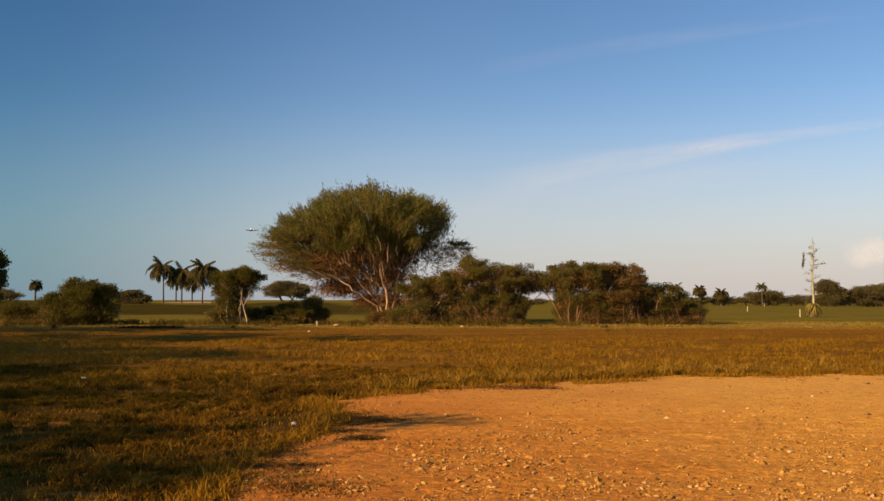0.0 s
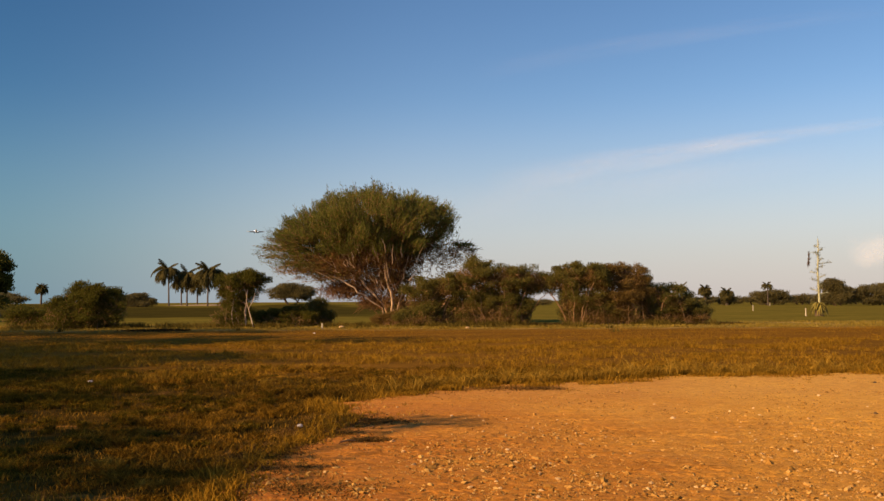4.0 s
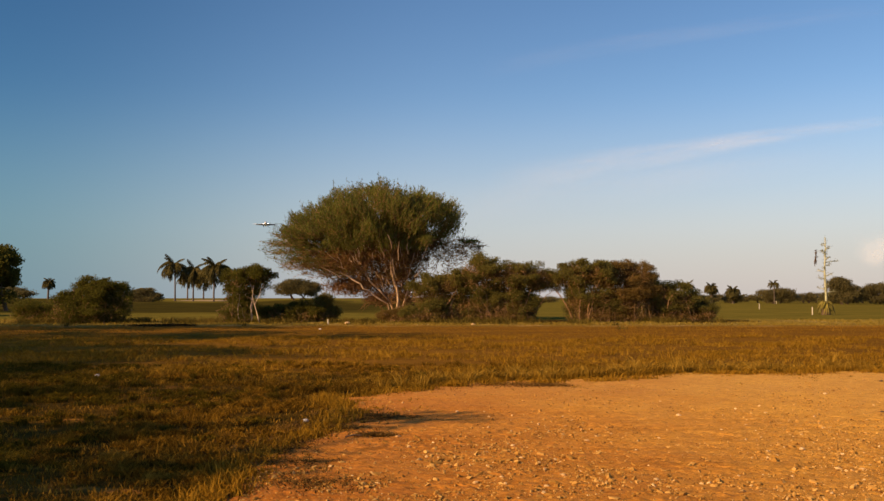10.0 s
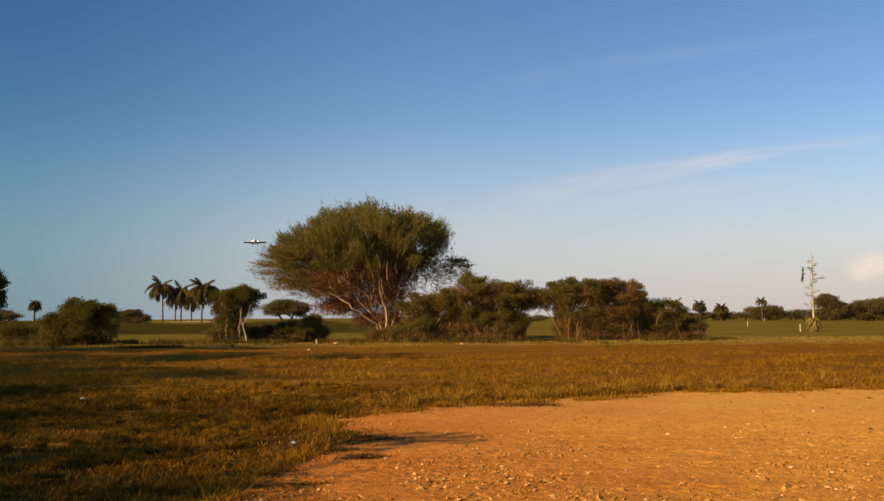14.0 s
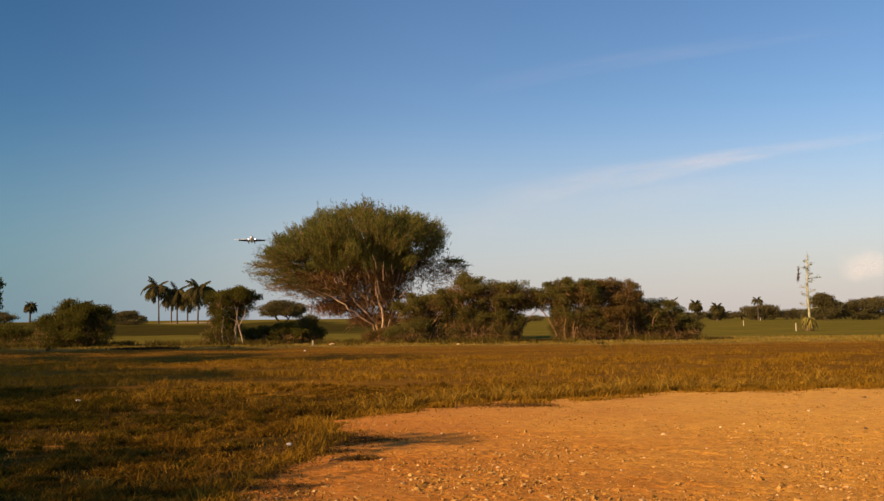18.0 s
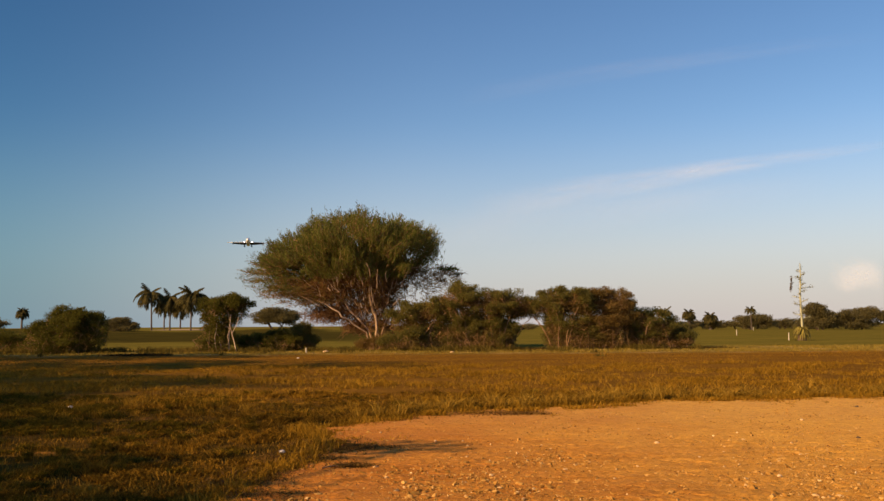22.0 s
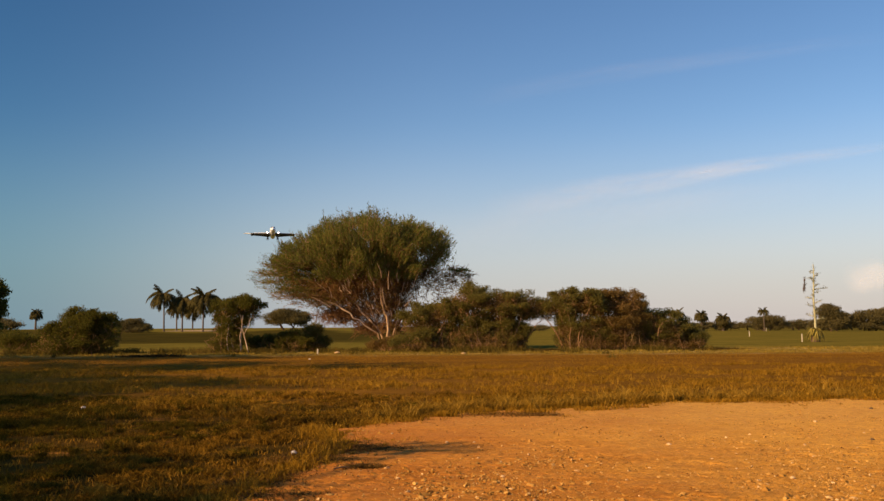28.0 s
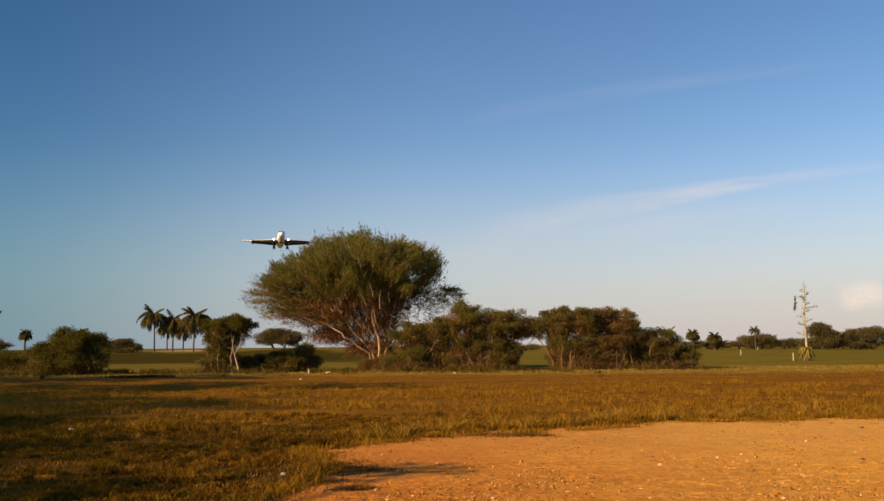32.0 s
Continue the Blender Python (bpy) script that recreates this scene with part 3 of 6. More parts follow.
def make_lot():
    """Bare earth: a wide-meshed sheet, with the trodden clods near the camera modelled."""
    rng = np.random.default_rng(5)
    ys = np.concatenate([np.linspace(-14, 5, 20), np.linspace(5.5, 14.5, 330), np.linspace(14.6, 21.4, 80)])
    wide = np.concatenate([np.linspace(0, 10.0, 380), np.linspace(9.8, 36, 30)])
    cols = len(wide)
    rows = []
    for y in ys:
        left = float(lot_edge(y)) + 0.10 * math.sin(y * 9.1) + 0.07 * math.sin(y * 23.7 + 1) + rng.normal() * 0.02
        x = left + wide
        z = lot_height(x, y, left)
        if 5 < y < 15.5:
            z = z + np.minimum(1, wide * 3) * np.clip((15.5 - y) / 5, 0, 1) * np.array([0.008 * noise.noise((a * 3, y * 3, 0)) + (0.016 + 0.010 * noise.noise((a * 0.9, y * 1.3, 8))) * (noise.noise((a * 11, y * 13, 3)) + 0.9 * noise.noise((a * 25, y * 27, 5))) for a in x])
        rows.append(np.stack([x, np.full(cols, y), z], 1))
    v = np.concatenate(rows)
    n = len(ys)
    i = (np.arange(n - 1)[:, None] * cols + np.arange(cols - 1)[None]).ravel()
    f = np.stack([i, i + 1, i + 1 + cols, i + cols], 1)
    ob = put("dirt_lot", mesh_np("dirt_lot", v, f), DIRT)
    ob.data.polygons.foreach_set("use_smooth", [True] * len(ob.data.polygons))
    return tagged(ob, "bare orange dirt lot strewn with gravel", "dirt", kind="structure")


lot = make_lot()


# ---- grass ----
def on_lot(x, y):
    return (x > lot_edge(y) + 0.02) & (y < 21.5)


def blades(name, rng, x, y, z, height, width, mat, label, lean=0.5):
    """Bent blades of two leaves' length each, standing at the given places."""
    n = len(x)
    base = np.stack([x, y, z], 1)
    a = rng.uniform(0, 2 * np.pi, n)
    side = np.stack([np.cos(a), np.sin(a), np.zeros(n)], 1)
    b = rng.uniform(0, 2 * np.pi, n)
    out = np.stack([np.cos(b), np.sin(b), np.zeros(n)], 1) * (lean * rng.uniform(0.2, 1.2, n))[:, None]
    h = (height * rng.uniform(0.45, 1.35, n))[:, None]
    w = (width * rng.uniform(0.6, 1.4, n))[:, None]
    up = np.array([[0, 0, 1.0]])
    mid = base + (up * 0.6 + out * 0.3) * h
    tip = base + (up * 0.95 + out) * h
    v = np.stack([base - side * w / 2, base + side * w / 2, mid + side * w * 0.4, mid - side * w * 0.4, tip], 1).reshape(-1, 3)
    k = np.arange(n)[:, None] * 5
    f = np.concatenate([k + np.array([[0, 1, 2]]), k + np.array([[0, 2, 3]]), k + np.array([[3, 2, 4]])])
    ob = put(name, mesh_np(name, v, f), mat)
    return tagged(ob, label, "grass", kind="stuff")


def patchy(x, y, scale, seed):
    """Smooth values between about -1 and 1, for tufts and bare spots."""
    s = 0.0
    r = np.random.default_rng(seed)
    for k in range(7):
        a, p, g = r.uniform(0, 6.28), r.uniform(0, 6.28), scale * r.uniform(0.5, 2.2)
        s = s + np.sin((x * math.cos(a) + y * math.sin(a)) * g + p)
    return s / 3.0


def wedge(rng, n, y0, y1, power, margin=1.12):
    y = y0 + (y1 - y0) * rng.random(n) ** power
    x = rng.uniform(-0.53 * margin, 0.53 * margin, n) * y
    return x, y


def tufted(rng, x, y, n, radius):
    """Scatters n blades about tuft centres; returns their places and their way out of the tuft."""
    k = rng.integers(0, len(x), n)
    a = rng.uniform(0, 2 * np.pi, n)
    r = np.sqrt(rng.random(n)) * radius * rng.uniform(0.5, 1.5, len(x))[k]
    return x[k] + np.cos(a) * r, y[k] + np.sin(a) * r, k


def make_grass():
    rng = np.random.default_rng(11)
    # tufts to the side of the lot
    x, y = wedge(rng, 5200, 5.6, 21.0, 1.0)
    keep = ~on_lot(x - 0.05 + 0.40 * np.clip((y - 11.5) / 2, 0, 1), y) & (patchy(x, y, 1.5, 1) + 0.6 * patchy(x, y, 4.0, 14) + rng.normal(size=len(x)) * 0.5 > -0.4)
    x, y = x[keep], y[keep]
    weedy = rng.random(len(x)) < np.clip((-x - 2.6) / 4.5 + 0.25 * patchy(x, y, 0.9, 8), 0.06, 0.9)
    for name, pick, mat, n, label in (("grass_near", ~weedy, BLADE_MIX, 90000, "low dried golden grass in tufts beside the dirt"),
                                      ("weed_growth", weedy, BLADE_WEED, 80000, "low dark-green weeds in tufts among the grass")):
        bx, by, k = tufted(rng, x[pick], y[pick], n, 0.13)
        tall = (rng.uniform(0.3, 1.9, pick.sum()) * (1 + 0.4 * np.clip(patchy(x[pick], y[pick], 1.1, 2), -1, 1)))[k]
        blades(name, rng, bx, by, np.full(len(bx), -0.02), 0.052 * tall, 0.011, mat, label, 1.6)
    x, y = wedge(rng, 60000, 5.6, 21.0, 1.0)
    keep = ~on_lot(x, y)
    x, y = x[keep], y[keep]
    blades("grass_low", rng, x, y, np.full(len(x), -0.02), 0.05, 0.010, BLADE_MIX, "short trodden grass between the tufts", 1.1)
    # the strip beyond the lot
    x, y = wedge(rng, 9000, 15.5, 36.0, 0.8)
    keep = ~on_lot(x, y - 0.1) & (patchy(x * 0.6, y * 1.9, 0.9, 3) + rng.normal(size=len(x)) * 0.4 > -0.25)
    x, y = x[keep], y[keep]
    bx, by, k = tufted(rng, x, y, 80000, 0.2)
    tall = (rng.uniform(0.4, 1.4, len(x)) * (1 + 0.5 * np.clip(patchy(x, y * 2, 0.7, 4), -1, 1)))[k]
    blades("grass_strip", rng, bx, by, np.full(len(bx), -0.02), 0.10 * tall, 0.013, BLADE_DRY,
           "dry brown grass in uneven tufts", 1.3)
    x, y = wedge(rng, 60000, 33.0, 53.0, 0.9)
    keep = patchy(x, y * 2.5, 0.5, 5) + rng.normal(size=len(x)) * 0.6 > 0.0
    x, y = x[keep], y[keep]
    blades("grass_far", rng, x, y, np.full(len(x), -0.02), 0.042, 0.020, BLADE_FAR, "short dry reddish-brown grass", 0.9)
    x, y = wedge(rng, 46000, 50.0, 62.0, 1.0)
    keep = patchy(x, y * 3, 0.5, 6) + rng.normal(size=len(x)) * 0.5 > 0.0
    x, y = x[keep], y[keep]
    blades("grass_verge", rng, x, y, np.full(len(x), -0.02), 0.10, 0.035, BLADE_STRAW, "taller straw-yellow grass along the shrubs", 0.8)
    # rough weeds at the foot of the hedge
    x = rng.uniform(-29, 17, 1500)
    y = 56.5 - rng.exponential(1.1, 1500)
    keep = patchy(x, y * 0.5, 0.7, 10) + rng.normal(size=len(x)) * 0.4 > -0.1
    x, y = x[keep], y[keep]
    bx, by, k = tufted(rng, x, y, 22000, 0.28)
    blades("rough_grass", rng, bx, by, np.full(len(bx), -0.02), 0.26 * rng.uniform(0.3, 1.5, len(x))[k], 0.03, BLADE_ROUGH, "rough olive weeds at the foot of the shrubs", 0.8)
    # dark blades that paint the shadows beside the broad shrub and in the hedge's gaps
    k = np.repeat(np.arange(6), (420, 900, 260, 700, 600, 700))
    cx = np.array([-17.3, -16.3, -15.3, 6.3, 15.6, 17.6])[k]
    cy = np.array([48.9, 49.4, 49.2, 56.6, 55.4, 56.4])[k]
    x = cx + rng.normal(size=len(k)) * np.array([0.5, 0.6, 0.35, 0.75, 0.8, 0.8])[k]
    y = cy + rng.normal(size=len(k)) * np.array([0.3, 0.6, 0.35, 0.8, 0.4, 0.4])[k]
    blades("verge_shade_blades", rng, x, y, np.full(len(k), 0.0), 0.10, 0.05, VERGE_SHADE, "low dark blades that paint the shrubs' shadows on the verge", 1.8)
    # ragged tufts that overhang the border of the lot
    ty = rng.uniform(5.5, 21.0, 900)
    tx = lot_edge(ty) + rng.normal(size=900) * 0.14 - 0.05 - 0.25 * np.clip((ty - 11.5) / 2, 0, 1)
    u = rng.uniform(-0.6, 20.0, 900)
    ux = np.interp(u, [p[0] for p in LOT[:11]][::-1], [p[1] for p in LOT[:11]][::-1])
    x, y = np.concatenate([tx, u]), np.concatenate([ty, ux + rng.normal(size=900) * 0.2 * np.clip(patchy(u, u * 0, 2.2, 12) + 0.6, 0.2, 2) + 0.15])
    bx, by, k = tufted(rng, x, y, 26000, 0.10)
    blades("grass_border", rng, bx, by, np.full(len(bx), 0.0), 0.10 * rng.uniform(0.3, 1.5, len(x))[k], 0.011, BLADE_DRY, "ragged dry tufts along the border of the dirt", 0.9)
    # taller golden tufts just beyond the lot
    u = rng.uniform(-1.2, 22.0, 900)
    ux = np.interp(u, [p[0] for p in LOT[:11]][::-1], [p[1] for p in LOT[:11]][::-1])
    v = ux + 0.12 + rng.exponential(0.5, 900)
    keep = patchy(u, v * 2, 1.6, 9) + rng.normal(size=900) * 0.5 > -0.2
    u, v = u[keep], v[keep]
    bx, by, k = tufted(rng, u, v, 24000, 0.13)
    blades("tufted_grass", rng, bx, by, np.full(len(bx), 0.0), 0.17 * rng.uniform(0.3, 1.5, len(u))[k], 0.015, BLADE_GOLD, "taller golden-brown tufts beyond the dirt", 1.2)
    # sods that jut out over the dirt on the far side
    u = rng.uniform(-1.0, 20.0, 120)
    ux = np.interp(u, [p[0] for p in LOT[:11]][::-1], [p[1] for p in LOT[:11]][::-1])
    v = ux + rng.uniform(-0.8, 0.3, 120)
    k = rng.integers(0, 120, 26000)
    wide = rng.uniform(0.12, 0.5, 120)[k]
    bx, by = u[k] + np.clip(rng.normal(size=len(k)), -1.5, 1.5) * wide * 0.6, v[k] + np.abs(rng.normal(size=len(k))) * 0.22
    blades("sod_grass", rng, bx, by, np.full(len(bx), 0.02), 0.07 * rng.uniform(0.4, 1.5, 120)[k], 0.012, BLADE_DRY, "ragged dry sods jutting out over the dirt", 1.0)
    # stray tufts and dead stalks on the bare margin
    u = np.concatenate([rng.uniform(-1.4, 14.0, 500), rng.uniform(-2.0, -0.6, 160)])
    ux = np.interp(u, [p[0] for p in LOT[:12]][::-1], [p[1] for p in LOT[:12]][::-1])
    ux[500:] = rng.uniform(7, 15, 160)
    u[500:] = lot_edge(ux[500:])
    ux[:500] -= rng.exponential(0.35, 500)
    u[500:] += rng.exponential(0.22, 160)
    bx, by, k = tufted(rng, u, ux, 7000, 0.11)
    blades("stray_grass", rng, bx, by, np.full(len(bx), 0.02), 0.045 * rng.uniform(0.3, 1.5, len(u))[k], 0.011, BLADE_DRY, "stray dry tufts and stalks on the bare margin", 1.8)
    # matted litter along the border of the lot, and dark blades that paint shadow patches
    spots = [(-1.5, 11.9, 0.35, 0.25), (-1.15, 11.5, 0.45, 0.3), (-1.3, 11.2, 0.35, 0.35), (-0.8, 11.3, 0.3, 0.2), (-1.7, 10.6, 0.3, 0.4), (-1.9, 8.8, 0.4, 0.4), (-1.75, 9.4, 0.3, 0.3), (-1.5, 8.3, 0.35, 0.3), (-1.2, 7.4, 0.5, 0.3), (-0.2, 15.75, 0.35, 0.12),
             (0.1, 15.75, 0.5, 0.5), (0.8, 15.6, 0.5, 0.45), (1.35, 15.5, 0.5, 0.3), (1.7, 15.45, 0.3, 0.2), (-1.3, 10.4, 0.25, 0.2), (-0.9, 9.9, 0.2, 0.1)]
    k = rng.integers(0, len(spots), 16000)
    sp = np.array(spots)[k]
    x = sp[:, 0] + rng.normal(size=len(k)) * sp[:, 2] * 0.6
    y = sp[:, 1] + rng.normal(size=len(k)) * sp[:, 3] * 0.6
    blades("litter_and_shade", rng, x, y, np.full(len(x), 0.02), 0.04, 0.012, LITTER_SHADE, "dark matted litter and painted shadow patches on the border of the dirt", 2.4)


make_grass()


# ---- stones ----
def stone_bm(seed, size, flat=0.6):
    bm = bmesh.new()
    bmesh.ops.create_icosphere(bm, subdivisions=2, radius=size)
    for v in bm.verts:
        d = noise.noise(v.co * (1.6 / size) + Vector((seed * 3.1, seed, 0)))
        v.co *= 1 + 0.35 * d
        v.co.z *= flat
    return bm


def scatter_stones(name, rng, x, y, s, base, mat, label, flat=(0.5, 1.05)):
    """Angular flakes of earth and stone, each a squashed, broken and tilted form of the base solid."""
    n = len(x)
    tv, tf = base
    sc = np.stack([s * rng.uniform(0.8, 1.9, n), s * rng.uniform(0.55, 1.1, n), s * rng.uniform(*flat, n)], 1)
    a, tip = rng.uniform(0, 6.28, n)[:, None], rng.normal(size=(n, 1)) * 0.35
    loc = tv[None] * (1 + 0.34 * np.clip(rng.normal(size=(n, len(tv), 1)), -1.6, 1.6)) * sc[:, None]
    lx, lz = loc[..., 0] * np.cos(tip) - loc[..., 2] * np.sin(tip), loc[..., 0] * np.sin(tip) + loc[..., 2] * np.cos(tip)
    rx = lx * np.cos(a) - loc[..., 1] * np.sin(a)
    ry = lx * np.sin(a) + loc[..., 1] * np.cos(a)
    v = np.stack([rx + x[:, None], ry + y[:, None], lz + 0.030 + s[:, None] * 0.35], -1).reshape(-1, 3)
    f = (tf[None] + (np.arange(n) * len(tv))[:, None, None]).reshape(-1, 3)
    ob = put(name, mesh_np(name, v, f), mat)
    ob.data.polygons.foreach_set("use_smooth", [False] * len(ob.data.polygons))
    tagged(ob, label, "gravel", kind="stuff")


def make_gravel():
    rng = np.random.default_rng(21)
    bm = bmesh.new()
    bmesh.ops.create_icosphere(bm, subdivisions=1, radius=1.0)
    bm.verts.index_update()
    ico = np.array([v.co for v in bm.verts]), np.array([[v.index for v in f.verts] for f in bm.faces])
    bm.free()
    octa = (np.array([(1, 0, 0), (0, 1, 0), (-1, 0, 0), (0, -1, 0), (0, 0, 1), (0, 0, -1)], float),
            np.array([(0, 1, 4), (1, 2, 4), (2, 3, 4), (3, 0, 4), (1, 0, 5), (2, 1, 5), (3, 2, 5), (0, 3, 5)]))
    clod = leafy("clod_earth", (0.25, 0.125, 0.026), (0.38, 0.205, 0.050), (0.58, 0.36, 0.12), 0.0, 3.0, 0.3)
    pale = leafy("gravel_stone", (0.40, 0.235, 0.075), (0.55, 0.36, 0.15), (0.70, 0.53, 0.29), 0.0, 3.0, 0.3)
    # fine grit everywhere
    x, y = wedge(rng, 60000, 5.6, 18.5, 1.15)
    keep = on_lot(x - 0.1, y) & (rng.random(len(x)) < np.clip(0.55 + 0.4 * patchy(x, y, 1.1, 33), 0.12, 1))
    x, y = x[keep], y[keep]
    s = np.clip(0.004 * rng.pareto(2.5, len(x)) + 0.005, 0.005, 0.016)
    scatter_stones("grit", rng, x, y, s, octa, clod, "fine grit scattered over the dirt")
    # clods and flakes that lie thicker towards the near side
    for name, n, low, high, mat, label in (("loose_earth", 80000, 0.0055, 0.026, clod, "loose crumbled clods on the dirt"),
                                           ("gravel", 9500, 0.0050, 0.019, pale, "loose pale angular gravel on the dirt")):
        x, y = wedge(rng, n, 5.5, 16.5, 1.35)
        near = np.clip((12.6 - y + 0.22 * x) / 6.0, 0.03, 1.0)
        thick = rng.random(n) < near * np.clip(0.42 + 0.40 * patchy(x, y * 1.6, 1.3, 31) + 0.35 * patchy(x, y, 4.0, 35), 0.06, 1)
        keep = thick & on_lot(x - 0.15, y)
        x, y = x[keep], y[keep]
        s = np.clip(low * 0.8 * rng.pareto(2.4, len(x)) + low, low, high)
        scatter_stones(name, rng, x, y, s, ico, mat, label)
    # dark crumbs: some earth specks, mostly standing in for small shadows by the stones
    x, y = wedge(rng, 30000, 5.6, 15.0, 1.35)
    keep = on_lot(x - 0.1, y) & (rng.random(len(x)) < np.clip(0.35 + 0.45 * patchy(x, y * 1.6, 1.3, 31) + 0.35 * patchy(x, y, 4.0, 36), 0.06, 1))
    x, y = x[keep], y[keep]
    dark = leafy("speck_and_shadow_crumbs", (0.10, 0.05, 0.018), (0.19, 0.09, 0.026), (0.30, 0.14, 0.035), 0.0, 3.0, 0.3)
    scatter_stones("shadow_crumbs", rng, x, y, np.clip(0.004 * rng.pareto(2.5, len(x)) + 0.005, 0.005, 0.013), octa, dark, "dark crumbs on the dirt, for specks and the stones' small shadows")


make_gravel()

for k, (x, y, size, mat, name, label) in enumerate([
        (-1.87, 11.05, 0.040, WHITE_STONE, "stone", "small white stone in the grass"),
        (-7.13, 17.4, 0.05, WHITE_STONE, "stone", "small white stone in the grass"),
        (2.95, 11.5, 0.045, STONE, "stone", "pale rounded stone on the dirt"),
        (3.56, 9.0, 0.036, STONE, "stone", "pale flat stone on the dirt"),
        (0.05, 11.9, 0.03, STONE, "stone", "pale rounded stone on the dirt"),
        (5.97, 14.1, 0.04, STONE, "stone", "pale rounded stone on the dirt"),
        (5.8, 11.9, 0.03, BARK_DARK, "stick_fragment", "dark bit of wood on the dirt"),
        (7.9, 16.2, 0.035, BARK_DARK, "stick_fragment", "dark bit of wood on the dirt"),
        (0.62, 9.2, 0.03, STONE, "stone", "pale rounded stone on the dirt"),
        (-6.64, 43.5, 0.06, WHITE_STONE, "stone", "white stone at the edge of the verge"),
        (-6.38, 52.5, 0.16, STONE, "stone", "broad flat pale stone by the shrubs"),
        (1.18, 50.5, 0.12, STONE, "stone", "flat pale stone by the shrubs"),
        (13.6, 56.2, 0.12, WHITE_STONE, "stone", "white stone under the shrubs")]):
    bm = stone_bm(k + 1, size * (0.75 if mat is STONE and size < 0.1 else 1), 0.5 if size > 0.1 else 0.65)
    me = bpy.data.meshes.new(name)
    bm.to_mesh(me)
    bm.free()
    ob = put(name, me, mat)
    ob.location = (x, y, size * 0.3 + (0.03 if on_lot(np.array(x), np.array(y)) else 0.02 if y < 20 else 0.0))
    tagged(ob, label, "wood" if "stick" in name else "stone", "scattered stones" if name == "stone" else "")


def make_single_stones():
    """Larger pale stones that lie singly on the dirt."""
    rng = np.random.default_rng(77)
    forms = []
    for k in range(6):
        bm = bmesh.new()
        bmesh.ops.create_icosphere(bm, subdivisions=1, radius=1.0)
        for v in bm.verts:
            v.co *= 1 + 0.55 * noise.noise(v.co * 1.3 + Vector((k * 5.3, k, 2)))
            v.co += Vector(rng.normal(size=3) * 0.14)
        me = bpy.data.meshes.new("stone")
        bm.to_mesh(me)
        bm.free()
        me.materials.append(PALE_FLAKE)
        forms.append(me)
    placed = 0
    while placed < 48:
        y = rng.uniform(6.7, 13.5)
        x = rng.uniform(-1.2, 0.53 * y)
        if not on_lot(np.array(x - 0.3), np.array(y)) or rng.random() > 0.25 + 0.75 * (13.5 - y) / 6.8:
            continue
        size = rng.uniform(0.012, 0.023)
        o = new("stone", forms[int(rng.integers(0, 6))])
        o.matrix_basis = pose(x, y, 0.030 + size * 0.3, rng.uniform(-18, 18), rng.uniform(-18, 18), rng.uniform(0, 360)) @ Matrix.Diagonal((size * rng.uniform(1.0, 1.9), size, size * rng.uniform(0.6, 1.0), 1))
        tagged(o, "small pale angular stone lying on the dirt", "stone", "scattered stones")
        placed += 1


make_single_stones()


# ---- clouds ----
def cloud(name, centre, length, height, tilt, mat, label, taper=0.0, bow=0.0):
    """A thin sheet of cloud; taper narrows it towards its far end, bow bends it upwards in the middle."""
    nx, ny = 25, 7
    v, f = grid_sheet(np.linspace(-0.5, 0.5, nx), np.linspace(-0.5, 0.5, ny), lambda x, y: 0 * x)
    uv = v[:, :2] + 0.5
    wide = 1 - taper * np.clip(uv[:, 0], 0, 1)
    v = np.stack([v[:, 0] * length, v[:, 1] * height * wide + bow * (1 - 4 * v[:, 0] ** 2), 0.00004 * (v[:, 0] * length) ** 2], 1)
    me = mesh_np(name, v, f)
    me.uv_layers.new(name="sheet").data.foreach_set("uv", uv[f.ravel()].astype(np.float32).ravel())
    ob = put(name, me, mat)
    turn = math.degrees(math.atan2(centre[0], centre[1]))
    ob.matrix_basis = pose(*centre, 0, 0, -turn) @ pose(0, 0, 0, 90, 0, 0) @ pose(0, 0, 0, 0, 0, tilt)
    return tagged(ob, label, "cloud", kind="structure")


cloud("cirrus_cloud", (985, 3500, 592), 1720, 190, 6.4, cloud_material("cirrus_veil", 0.38, (2.6, 1.3, 1), 3.3), "long thin white streak of cirrus", 0.8, 12)
cloud("cirrus_cloud", (640, 3540, 455), 1900, 300, 6.0, cloud_material("cirrus_sheet", 0.13, (1.4, 0.7, 1), 5.2), "broad faint sheet of cirrus", 0.5)
cloud("cirrus_cloud", (930, 3500, 1040), 1700, 130, 4.2, cloud_material("cirrus_faint", 0.08, (2.0, 0.8, 1), 7.1), "faint thin streak of cirrus", 0.5, 30)
cloud("cumulus_cloud", (1735, 3500, 196), 250, 175, 6.0, cloud_material("cumulus_puff", 0.34, (1.3, 1.0, 1), 4.7, 0.5, True), "small soft cumulus cloud low in the sky")


